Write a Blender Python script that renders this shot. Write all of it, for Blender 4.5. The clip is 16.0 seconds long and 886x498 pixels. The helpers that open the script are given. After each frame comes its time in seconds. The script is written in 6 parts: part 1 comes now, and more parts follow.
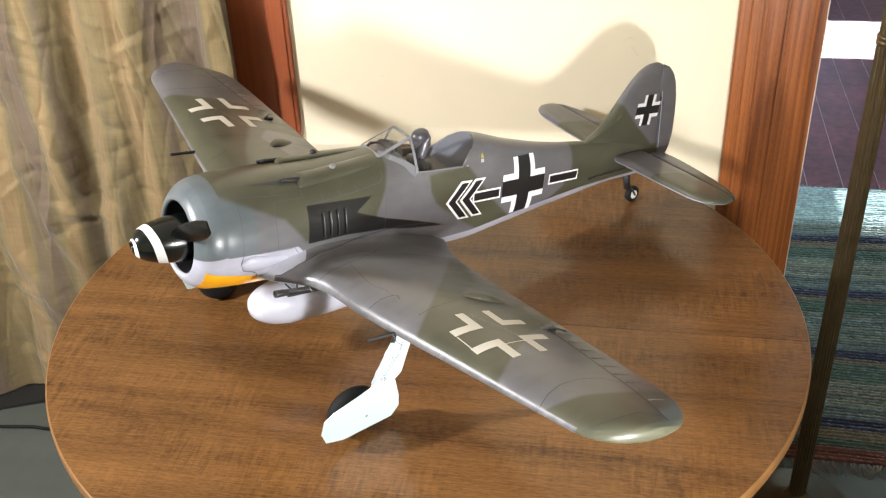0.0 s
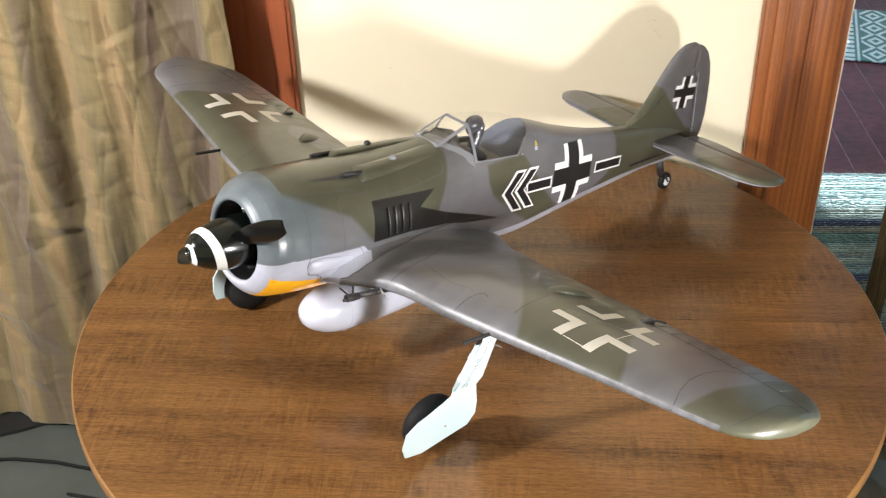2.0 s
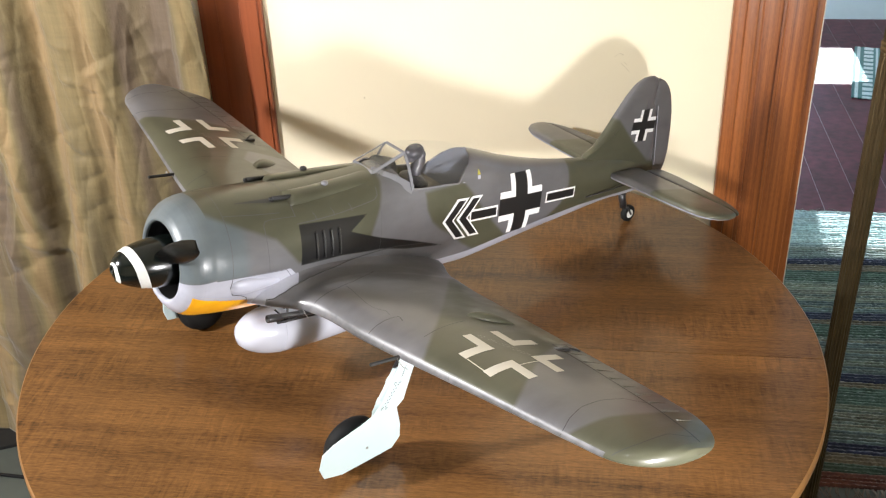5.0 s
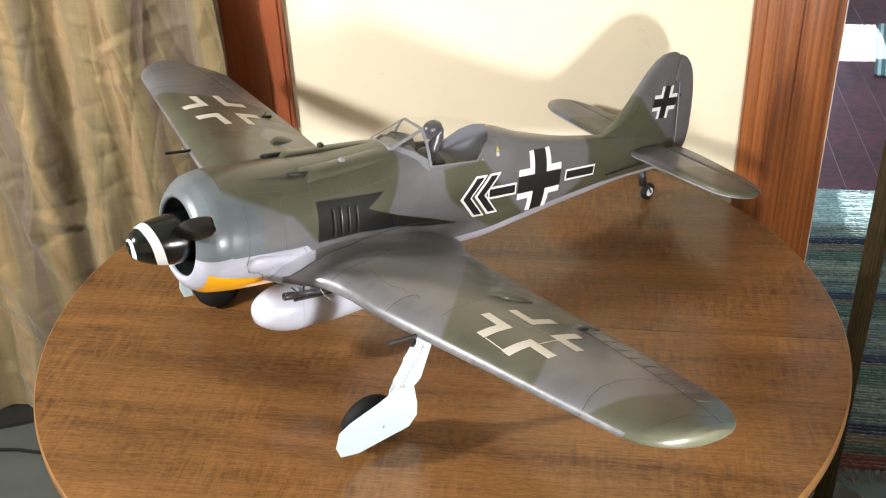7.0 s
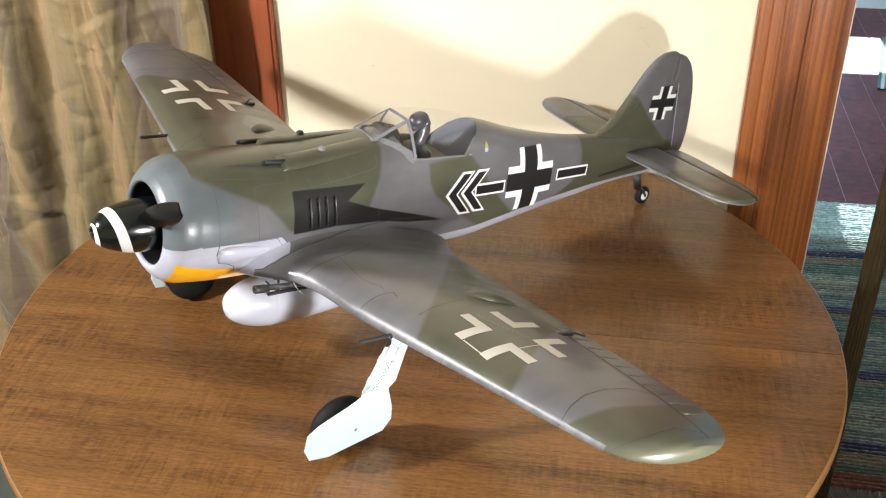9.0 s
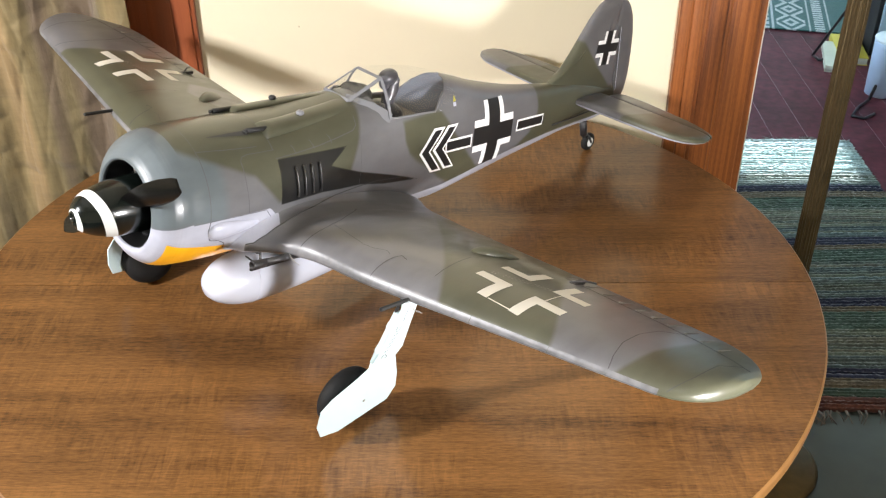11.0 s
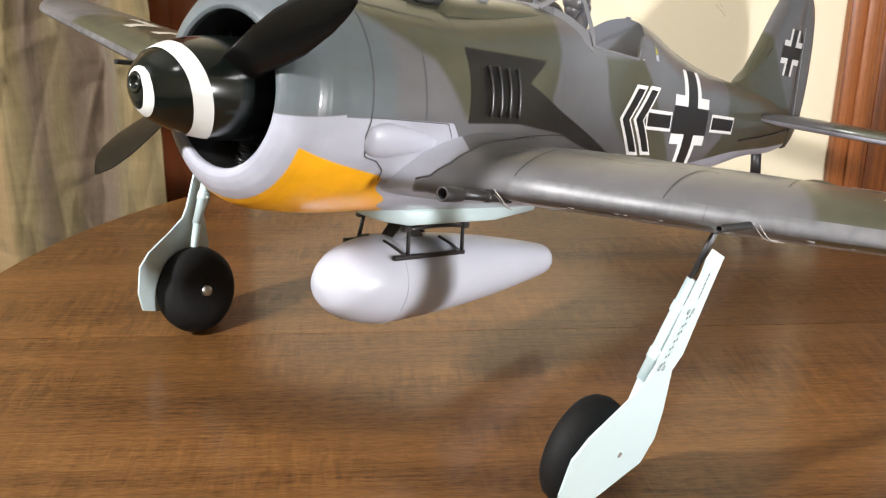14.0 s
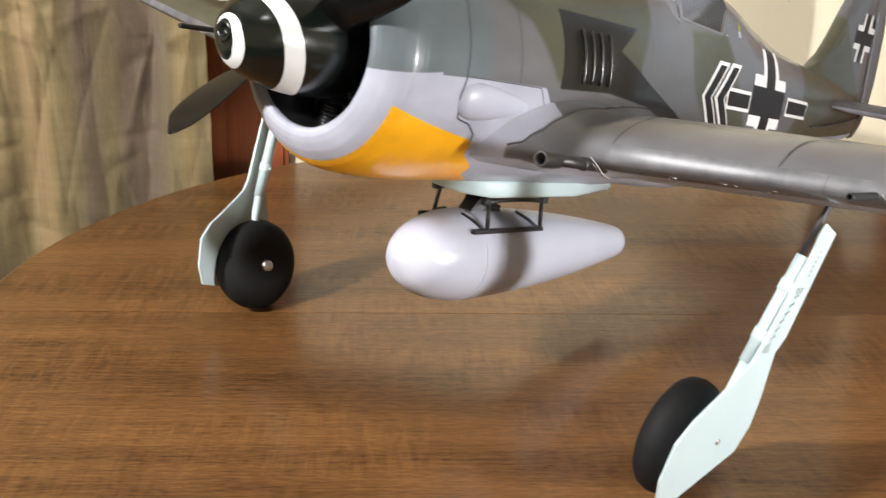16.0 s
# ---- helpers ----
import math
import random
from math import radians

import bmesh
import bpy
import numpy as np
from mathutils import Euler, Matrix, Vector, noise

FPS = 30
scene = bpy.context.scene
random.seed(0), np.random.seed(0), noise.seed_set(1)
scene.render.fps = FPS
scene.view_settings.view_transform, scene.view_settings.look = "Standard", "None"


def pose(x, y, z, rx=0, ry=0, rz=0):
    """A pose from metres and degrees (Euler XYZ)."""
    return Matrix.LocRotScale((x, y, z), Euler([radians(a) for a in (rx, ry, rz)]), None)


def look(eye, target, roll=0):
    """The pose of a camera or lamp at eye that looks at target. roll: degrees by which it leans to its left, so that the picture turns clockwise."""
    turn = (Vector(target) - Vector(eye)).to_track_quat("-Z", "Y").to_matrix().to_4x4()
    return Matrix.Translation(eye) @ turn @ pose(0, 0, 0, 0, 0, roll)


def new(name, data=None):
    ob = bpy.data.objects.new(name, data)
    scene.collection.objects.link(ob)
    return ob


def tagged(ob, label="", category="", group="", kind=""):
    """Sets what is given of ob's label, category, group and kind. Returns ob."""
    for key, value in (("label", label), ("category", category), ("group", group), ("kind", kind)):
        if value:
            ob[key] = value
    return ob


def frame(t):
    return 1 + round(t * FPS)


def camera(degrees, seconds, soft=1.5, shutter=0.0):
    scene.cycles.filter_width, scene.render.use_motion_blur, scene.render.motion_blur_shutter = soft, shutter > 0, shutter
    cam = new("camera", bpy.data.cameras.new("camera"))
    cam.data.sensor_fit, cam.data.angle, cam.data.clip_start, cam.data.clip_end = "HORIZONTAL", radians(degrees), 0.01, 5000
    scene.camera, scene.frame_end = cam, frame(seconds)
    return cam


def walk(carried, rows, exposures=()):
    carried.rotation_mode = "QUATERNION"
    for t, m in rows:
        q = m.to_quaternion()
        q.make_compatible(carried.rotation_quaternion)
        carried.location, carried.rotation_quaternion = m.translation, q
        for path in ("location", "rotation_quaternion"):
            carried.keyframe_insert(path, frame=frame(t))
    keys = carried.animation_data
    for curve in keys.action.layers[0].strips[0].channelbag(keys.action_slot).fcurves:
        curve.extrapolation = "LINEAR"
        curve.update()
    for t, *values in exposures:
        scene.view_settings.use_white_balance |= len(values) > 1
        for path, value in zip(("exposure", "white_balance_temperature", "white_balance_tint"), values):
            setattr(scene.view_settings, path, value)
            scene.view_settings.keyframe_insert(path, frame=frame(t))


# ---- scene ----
cam = camera(46.4, 16.0, soft=1.2, shutter=0.25)
METRES, EYE, TILT, LEAN, TURN = 1.8, 1.847, -32.3, 2.1, 0.0
ROWS = [
    (0.0, 0.0, 0.0, 0.0, 0.0, 0.0, -0.0),
    (0.5, 0.0123, 0.0076, -0.003, 1.09, 1.6, -1.65),
    (1.0, -0.0577, 0.0271, -0.0097, -4.54, 3.67, 2.15),
    (1.5, -0.1213, 0.0531, -0.0048, -7.3, 1.69, 4.2),
    (2.0, -0.1291, 0.0697, -0.0057, -4.79, 0.19, 2.43),
    (2.5, -0.099, 0.0801, -0.0067, -3.55, 0.19, 0.96),
    (3.0, -0.0529, 0.0688, -0.013, -2.68, 0.4, 1.27),
    (3.5, -0.0309, 0.0491, -0.0213, -2.38, 2.51, 1.17),
    (4.0, -0.0311, 0.0477, -0.0185, -2.1, 2.59, 1.31),
    (6.5, -0.0311, 0.0569, -0.0147, -1.81, 1.38, 0.73),
    (7.0, -0.0322, 0.0598, -0.0167, -1.13, 1.01, 0.95),
    (7.5, -0.0305, 0.0698, -0.0178, -1.09, -0.96, 1.07),
    (8.0, -0.0267, 0.0793, -0.0234, -1.1, -0.61, -0.26),
    (8.5, -0.0211, 0.0867, -0.0228, -0.9, 0.48, -0.55),
    (9.0, -0.0195, 0.0978, -0.0207, -1.35, 1.18, -0.96),
    (9.5, -0.0144, 0.1076, -0.0199, -0.93, -0.11, 0.01),
    (12.0, -0.2261, 0.1743, -0.0137, -13.3, -1.24, 4.66),
    (12.5, -0.2495, 0.2675, -0.0242, -11.85, 2.22, 5.67),
    (13.0, -0.2337, 0.3931, -0.0846, -12.66, 4.72, 5.17),
    (13.5, -0.2278, 0.4557, -0.1319, -13.34, 9.9, 3.94),
    (14.0, -0.2312, 0.4717, -0.1424, -12.6, 12.16, 4.89),
    (14.5, -0.2221, 0.4771, -0.1551, -16.11, 10.68, 5.51),
    (15.0, -0.2149, 0.4827, -0.1578, -15.96, 9.19, 6.44),
    (15.5, -0.2262, 0.489, -0.1516, -13.61, 10.05, 5.44),
    (16.0, -0.2546, 0.5023, -0.1471, -11.94, 12.2, 3.46),
]
walk(cam, [(t, pose(0, 0, EYE, TILT, LEAN, TURN) @ pose(METRES * x, METRES * y, METRES * z, 90 + pitch, roll, yaw)) for t, x, y, z, yaw, pitch, roll in ROWS],
     ((0.0, 2.3), (0.5, 2.26), (1.0, 2.12), (1.5, 2.12), (2.0, 2.24), (3.0, 2.3), (3.5, 2.27), (4.0, 2.22), (6.5, 2.27), (9.7, 2.3), (12.2, 2.42), (12.8, 2.43), (13.5, 2.25), (14.5, 2.09), (15.2, 2.06), (16.0, 2.12)))

# ---- light ----
world = bpy.data.worlds.new("world")
scene.world = world
world.use_nodes = True
wn = world.node_tree
sky = wn.nodes.new("ShaderNodeTexSky")
sky.sky_type, sky.sun_disc = "NISHITA", False
sky.sun_elevation, sky.sun_rotation = radians(33), radians(-20)
wn.links.new(sky.outputs[0], wn.nodes["Background"].inputs[0])
wn.nodes["Background"].inputs[1].default_value = 0.10


def area_lamp(name, eye, target, w, h, watts, colour):
    d = bpy.data.lights.new(name, "AREA")
    d.shape, d.size, d.size_y, d.energy, d.color = "RECTANGLE", w, h, watts, colour
    ob = new(name, d)
    ob.matrix_world = look(eye, target)
    return ob


KEY = (1.0, 0.985, 1.0)
area_lamp("lamp_light_left", (-1.74, 0.90, 1.84), (-0.2, 1.6, 0.85), 0.11, 0.16, 14.0, KEY)
right_lamp = area_lamp("lamp_light_back", (0.515, 0.32, 1.035), (-0.12, 1.80, 1.02), 0.09, 0.17, 1.8, KEY)
right_lamp.data.spread = radians(100)
area_lamp("ceiling_light", (0.0, 0.25, 2.48), (0.0, 0.25, 0.0), 0.12, 0.12, 1.0, KEY)
# daylight in the room beyond
sun = bpy.data.lights.new("sun", "SUN")
sun.energy, sun.angle, sun.color = 5.5, radians(0.6), (0.86, 0.93, 1.0)
sun_ob = new("sun", sun)
sun_ob.matrix_world = pose(0, 0, 4, 0, 0, -10.07) @ look((0, 0, 0), (-0.05, -1.0, -0.74))
# added bluish fill for the room beyond; the west wall has no window
west = area_lamp("west_fill_light", (0, 0, 0), (1, 0, 0), 1.4, 1.3, 27, (0.60, 0.82, 1.0))
west.matrix_world = pose(0.591, 2.093, 0, 0, 0, -10.07) @ look((-1.15, 1.9, 1.5), (1.0, 1.7, 0.0))

# ---- materials ----


def mat(name, colour, rough=0.5, metal=0.0, var=0.15, scale=20.0, bump=0.0, bscale=None, spec=0.5, stretch=(1, 1, 1), coat=0.0):
    """A node material: a base colour that wanders at two scales, with fine relief."""
    m = bpy.data.materials.new(name)
    m.use_nodes = True
    nt = m.node_tree
    b = nt.nodes["Principled BSDF"]
    b.inputs["Roughness"].default_value, b.inputs["Metallic"].default_value = rough, metal
    b.inputs["Specular IOR Level"].default_value = spec
    b.inputs["Coat Weight"].default_value = coat
    b.inputs["Coat Roughness"].default_value = 0.12
    tc = nt.nodes.new("ShaderNodeTexCoord")
    mp = nt.nodes.new("ShaderNodeMapping")
    mp.inputs["Scale"].default_value = stretch
    nt.links.new(tc.outputs["Object"], mp.inputs[0])
    n1 = nt.nodes.new("ShaderNodeTexNoise")
    n1.inputs["Scale"].default_value, n1.inputs["Detail"].default_value = scale, 6
    n2 = nt.nodes.new("ShaderNodeTexNoise")
    n2.inputs["Scale"].default_value, n2.inputs["Detail"].default_value = scale / 7, 3
    for n in (n1, n2):
        nt.links.new(mp.outputs[0], n.inputs[0])
    add = nt.nodes.new("ShaderNodeMath")
    nt.links.new(n1.outputs[0], add.inputs[0])
    nt.links.new(n2.outputs[0], add.inputs[1])
    rng = nt.nodes.new("ShaderNodeMapRange")
    rng.inputs[1].default_value, rng.inputs[2].default_value = 0.6, 1.4
    rng.inputs[3].default_value, rng.inputs[4].default_value = 1 - var, 1 + var
    nt.links.new(add.outputs[0], rng.inputs[0])
    mul = nt.nodes.new("ShaderNodeVectorMath")
    mul.operation = "SCALE"
    mul.inputs[0].default_value = colour
    nt.links.new(rng.outputs[0], mul.inputs["Scale"])
    nt.links.new(mul.outputs[0], b.inputs["Base Color"])
    if bump:
        bp = nt.nodes.new("ShaderNodeBump")
        bp.inputs["Strength"].default_value, bp.inputs["Distance"].default_value = 1.0, bump
        n3 = nt.nodes.new("ShaderNodeTexNoise")
        n3.inputs["Scale"].default_value, n3.inputs["Detail"].default_value = bscale or scale * 4, 3
        nt.links.new(mp.outputs[0], n3.inputs[0])
        nt.links.new(n3.outputs[0], bp.inputs["Height"])
        nt.links.new(bp.outputs[0], b.inputs["Normal"])
    return m


def wood(name, dark, light, along, rough, scale=1.0, coat=0.0, fine=90.0, contrast=0.5, bump=0.0002, curl=0.0, fig=0.55, wide=0.45, hair=1.0, long=0.05, pore=0.7, spec=0.5, coat_rough=0.18):
    """Grain that runs along one axis: long streaks, pores and broad figure."""
    m = bpy.data.materials.new(name)
    m.use_nodes = True
    nt = m.node_tree
    b = nt.nodes["Principled BSDF"]
    b.inputs["Roughness"].default_value = rough
    b.inputs["Coat Weight"].default_value, b.inputs["Coat Roughness"].default_value = coat, coat_rough
    b.inputs["Specular IOR Level"].default_value = spec
    tc = nt.nodes.new("ShaderNodeTexCoord")
    info = nt.nodes.new("ShaderNodeObjectInfo")
    off = nt.nodes.new("ShaderNodeVectorMath")
    off.operation = "SCALE"
    off.inputs[0].default_value = (3.1, 5.7, 2.3)
    nt.links.new(info.outputs["Random"], off.inputs["Scale"])
    addv = nt.nodes.new("ShaderNodeVectorMath")
    nt.links.new(tc.outputs["Object"], addv.inputs[0])
    nt.links.new(off.outputs[0], addv.inputs[1])

    def noise_at(sc, detail, stretch, dist=0.0, skew=0.0):
        mp = nt.nodes.new("ShaderNodeMapping")
        mp.inputs["Scale"].default_value = stretch
        mp.inputs["Rotation"].default_value = (0, 0, radians(skew))
        nt.links.new(addv.outputs[0], mp.inputs[0])
        n = nt.nodes.new("ShaderNodeTexNoise")
        n.inputs["Scale"].default_value, n.inputs["Detail"].default_value = sc, detail
        n.inputs["Distortion"].default_value = dist
        nt.links.new(mp.outputs[0], n.inputs[0])
        return n.outputs[0]

    k = [1.0, 1.0, 1.0]
    k[along] = long
    k2 = [1.0, 1.0, 1.0]
    k2[along] = 0.14
    streak = noise_at(fine * scale, 5, k)
    figure = noise_at(9 * scale, 4, k2, 1.2)
    broad = noise_at(2.2 * scale, 2, k2)
    mx = nt.nodes.new("ShaderNodeMath")
    mx.operation = "MULTIPLY_ADD"
    mx.inputs[1].default_value = fig
    thin = nt.nodes.new("ShaderNodeMath")
    thin.operation = "MULTIPLY"
    thin.inputs[1].default_value = hair
    nt.links.new(streak, thin.inputs[0])
    nt.links.new(figure, mx.inputs[0])
    nt.links.new(thin.outputs[0], mx.inputs[2])
    mx2 = nt.nodes.new("ShaderNodeMath")
    mx2.operation = "MULTIPLY_ADD"
    mx2.inputs[1].default_value = wide
    nt.links.new(broad, mx2.inputs[0])
    nt.links.new(mx.outputs[0], mx2.inputs[2])
    total, mid = mx2.outputs[0], (hair + fig + wide) / 2
    if curl:
        k3 = [0.16, 0.16, 0.16]
        k3[along] = 1.0
        ripple = noise_at(125 * scale, 4, k3, 0.7, 14)
        patch = nt.nodes.new("ShaderNodeMapRange")
        patch.inputs[1].default_value, patch.inputs[2].default_value, patch.inputs[3].default_value, patch.inputs[4].default_value = 0.42, 0.58, 0.10, 1.0
        nt.links.new(noise_at(9.0 * scale, 2, (0.45, 1, 1)), patch.inputs[0])
        low = nt.nodes.new("ShaderNodeMath")
        low.operation = "SUBTRACT"
        low.inputs[1].default_value = 0.5
        nt.links.new(ripple, low.inputs[0])
        masked = nt.nodes.new("ShaderNodeMath")
        masked.operation = "MULTIPLY"
        nt.links.new(low.outputs[0], masked.inputs[0])
        nt.links.new(patch.outputs[0], masked.inputs[1])
        cross_grain = masked.outputs[0]
        mx3 = nt.nodes.new("ShaderNodeMath")
        mx3.operation = "MULTIPLY_ADD"
        mx3.inputs[1].default_value = curl
        nt.links.new(cross_grain, mx3.inputs[0])
        nt.links.new(total, mx3.inputs[2])
        total = mx3.outputs[0]
    k4 = [1.0, 1.0, 1.0]
    k4[along] = 0.16
    pores = nt.nodes.new("ShaderNodeMath")
    pores.operation = "MULTIPLY_ADD"
    pores.inputs[1].default_value = pore
    nt.links.new(noise_at(560 * scale, 3, k4), pores.inputs[0])
    nt.links.new(total, pores.inputs[2])
    total, mid = pores.outputs[0], mid + pore / 2
    ramp = nt.nodes.new("ShaderNodeValToRGB")
    ramp.color_ramp.elements[0].position, ramp.color_ramp.elements[0].color = 0.5 - contrast * 0.5, (*dark, 1)
    ramp.color_ramp.elements[1].position, ramp.color_ramp.elements[1].color = 0.5 + contrast * 0.5, (*light, 1)
    half = nt.nodes.new("ShaderNodeMath")
    half.operation = "MULTIPLY"
    half.inputs[1].default_value = 0.5 / mid
    nt.links.new(total, half.inputs[0])
    nt.links.new(half.outputs[0], ramp.inputs[0])
    nt.links.new(ramp.outputs[0], b.inputs["Base Color"])
    bp = nt.nodes.new("ShaderNodeBump")
    bp.inputs["Strength"].default_value, bp.inputs["Distance"].default_value = 0.6, bump
    nt.links.new(streak, bp.inputs["Height"])
    nt.links.new(bp.outputs[0], b.inputs["Normal"])
    return m


def glass(name, tint=(1, 1, 1), amount=0.1):
    m = bpy.data.materials.new(name)
    m.use_nodes = True
    nt = m.node_tree
    nt.nodes.clear()
    out = nt.nodes.new("ShaderNodeOutputMaterial")
    mix = nt.nodes.new("ShaderNodeMixShader")
    tr = nt.nodes.new("ShaderNodeBsdfTransparent")
    tr.inputs[0].default_value = (*tint, 1)
    gl = nt.nodes.new("ShaderNodeBsdfGlossy")
    gl.inputs["Roughness"].default_value = 0.03
    mix.inputs[0].default_value = amount
    nt.links.new(tr.outputs[0], mix.inputs[1])
    nt.links.new(gl.outputs[0], mix.inputs[2])
    nt.links.new(mix.outputs[0], out.inputs[0])
    return m


def camouflage():
    """Painted foam. The zones come from signed distances on the mesh: positive is inside."""
    m = bpy.data.materials.new("camouflage_paint")
    m.use_nodes = True
    nt = m.node_tree
    b = nt.nodes["Principled BSDF"]
    b.inputs["Roughness"].default_value = 0.34
    b.inputs["Coat Weight"].default_value, b.inputs["Coat Roughness"].default_value = 0.32, 0.09
    b.inputs["Specular IOR Level"].default_value = 0.38
    tc = nt.nodes.new("ShaderNodeTexCoord")
    n = nt.nodes.new("ShaderNodeTexNoise")
    n.inputs["Scale"].default_value, n.inputs["Detail"].default_value = 14, 5
    nt.links.new(tc.outputs["Object"], n.inputs[0])
    colour = None
    zones = (("dark_grey", (0.105, 0.125, 0.135), 0.006), ("green", (0.068, 0.068, 0.044), 0.004), ("light", (0.37, 0.378, 0.44), 0.0007),
             ("yellow", (0.86, 0.40, 0.012), 0.0007), ("black", (0.009, 0.0088, 0.009), 0.001))
    base = nt.nodes.new("ShaderNodeRGB")
    base.outputs[0].default_value = (0.120, 0.118, 0.124, 1)
    colour = base.outputs[0]
    for key, rgb, soft in zones:
        at = nt.nodes.new("ShaderNodeAttribute")
        at.attribute_name = key
        r = nt.nodes.new("ShaderNodeMapRange")
        r.interpolation_type = "SMOOTHSTEP"
        r.inputs[1].default_value, r.inputs[2].default_value = -soft, soft
        nt.links.new(at.outputs["Fac"], r.inputs[0])
        mx = nt.nodes.new("ShaderNodeMix")
        mx.data_type = "RGBA"
        mx.inputs["B"].default_value = (*rgb, 1)
        nt.links.new(r.outputs[0], mx.inputs["Factor"])
        nt.links.new(colour, mx.inputs["A"])
        colour = mx.outputs["Result"]
    grime = nt.nodes.new("ShaderNodeMapping")
    grime.inputs["Scale"].default_value = (0.35, 1.0, 1.0)
    nt.links.new(tc.outputs["Object"], grime.inputs[0])
    streaks = nt.nodes.new("ShaderNodeTexNoise")
    streaks.inputs["Scale"].default_value, streaks.inputs["Detail"].default_value = 38, 6
    nt.links.new(grime.outputs[0], streaks.inputs[0])
    both = nt.nodes.new("ShaderNodeMath")
    nt.links.new(n.outputs[0], both.inputs[0])
    nt.links.new(streaks.outputs[0], both.inputs[1])
    rr = nt.nodes.new("ShaderNodeMapRange")
    rr.inputs[1].default_value, rr.inputs[2].default_value, rr.inputs[3].default_value, rr.inputs[4].default_value = 0.7, 1.3, 0.84, 1.14
    nt.links.new(both.outputs[0], rr.inputs[0])
    gloss = nt.nodes.new("ShaderNodeMapRange")
    gloss.inputs[1].default_value, gloss.inputs[2].default_value, gloss.inputs[3].default_value, gloss.inputs[4].default_value = 0.35, 0.65, 0.29, 0.42
    nt.links.new(streaks.outputs[0], gloss.inputs[0])
    nt.links.new(gloss.outputs[0], b.inputs["Roughness"])
    sc = nt.nodes.new("ShaderNodeVectorMath")
    sc.operation = "SCALE"
    nt.links.new(colour, sc.inputs[0])
    nt.links.new(rr.outputs[0], sc.inputs["Scale"])
    nt.links.new(sc.outputs[0], b.inputs["Base Color"])
    n2 = nt.nodes.new("ShaderNodeTexNoise")
    n2.inputs["Scale"].default_value, n2.inputs["Detail"].default_value = 260, 2
    nt.links.new(tc.outputs["Object"], n2.inputs[0])
    bp = nt.nodes.new("ShaderNodeBump")
    bp.inputs["Strength"].default_value, bp.inputs["Distance"].default_value = 0.25, 0.0003
    nt.links.new(n2.outputs[0], bp.inputs["Height"])
    nt.links.new(bp.outputs[0], b.inputs["Normal"])
    return m


CAMO = camouflage()
M_TAPE = mat("worn_clear_tape", (0.122, 0.121, 0.126), 0.40, var=0.5, scale=80, bump=0.00009, bscale=150)
M_FAINT = mat("faint_stencil_paint", (0.20, 0.195, 0.18), 0.5, var=0.2)
M_RIB = mat("aileron_rib_paint", (0.095, 0.093, 0.080), 0.55, var=0.15)
M_ENGINE = mat("gloss_black_engine_plastic", (0.020, 0.020, 0.022), 0.18, var=0.2, coat=0.5)
M_LOUVRE = mat("glossy_dark_plastic", (0.022, 0.021, 0.022), 0.32, var=0.2, coat=0.4)
M_LIGHT = mat("light_grey_paint", (0.43, 0.44, 0.52), 0.36, var=0.06)
M_WHITE = mat("white_decal", (0.80, 0.80, 0.80), 0.5, var=0.05)
M_DIRTYWHITE = mat("ivory_decal", (0.60, 0.57, 0.50), 0.5, var=0.06)
M_WIRE = mat("dull_wire", (0.34, 0.33, 0.31), 0.5, var=0.3, scale=200)
M_CHIP = mat("bare_foam_chip", (0.34, 0.335, 0.33), 0.6, var=0.3, scale=200)
M_BLACK = mat("black_decal", (0.012, 0.012, 0.013), 0.4, var=0.1)
M_LINE = mat("panel_line_paint", (0.042, 0.041, 0.040), 0.6)
M_GROOVE = mat("shallow_panel_groove", (0.075, 0.075, 0.08), 0.6)
M_SPIN = mat("gloss_black_plastic", (0.004, 0.006, 0.005), 0.2, var=0.1, coat=0.3, spec=0.4)
M_SPINWHITE = mat("gloss_white_paint", (0.75, 0.76, 0.74), 0.25, var=0.04)
M_PROP = mat("black_propeller_nylon", (0.003, 0.0028, 0.0026), 0.26, var=0.15, spec=0.3)
M_DARK = mat("matt_black_plastic", (0.012, 0.012, 0.012), 0.6)
M_GUN = mat("dark_gun_plastic", (0.022, 0.021, 0.022), 0.42)
M_RUBBER = mat("black_foam_tyre", (0.007, 0.007, 0.007), 0.7, var=0.2, scale=60, bump=0.0004, bscale=300, spec=0.25)
M_MINT = mat("pale_mint_paint", (0.50, 0.615, 0.625), 0.42, var=0.04)
M_METAL = mat("bright_steel", (0.55, 0.54, 0.52), 0.3, metal=1.0)
M_GREYIN = mat("cockpit_grey", (0.100, 0.108, 0.130), 0.5, var=0.3, scale=24)
M_FRAME = mat("windshield_frame_paint", (0.17, 0.172, 0.185), 0.4, var=0.1)
M_DECK = mat("cockpit_deck", (0.13, 0.115, 0.10), 0.55, var=0.15)
M_GLASS = glass("clear_canopy_plastic", (0.97, 0.98, 0.98), 0.10)
M_TANK = mat("satin_white_tank_paint", (0.48, 0.495, 0.565), 0.27, var=0.05)
M_BRASS = mat("aged_brass", (0.098, 0.070, 0.034), 0.42, metal=0.8, var=0.3, scale=40)
M_WALL = mat("cream_wall_paint", (0.80, 0.72, 0.53), 0.75, var=0.03, scale=6, bump=0.0004, bscale=90)
M_CEIL = mat("white_ceiling_paint", (0.75, 0.72, 0.66), 0.8, var=0.03)
M_TABLE = wood("walnut_laminate", (0.032, 0.0126, 0.0038), (0.200, 0.0925, 0.0275), 0, 0.46, scale=1.0, coat=0.52, fine=300, contrast=0.26, curl=0.95, fig=1.15, wide=0.9, hair=0.70, long=0.04, pore=0.95, spec=0.15, coat_rough=0.17)
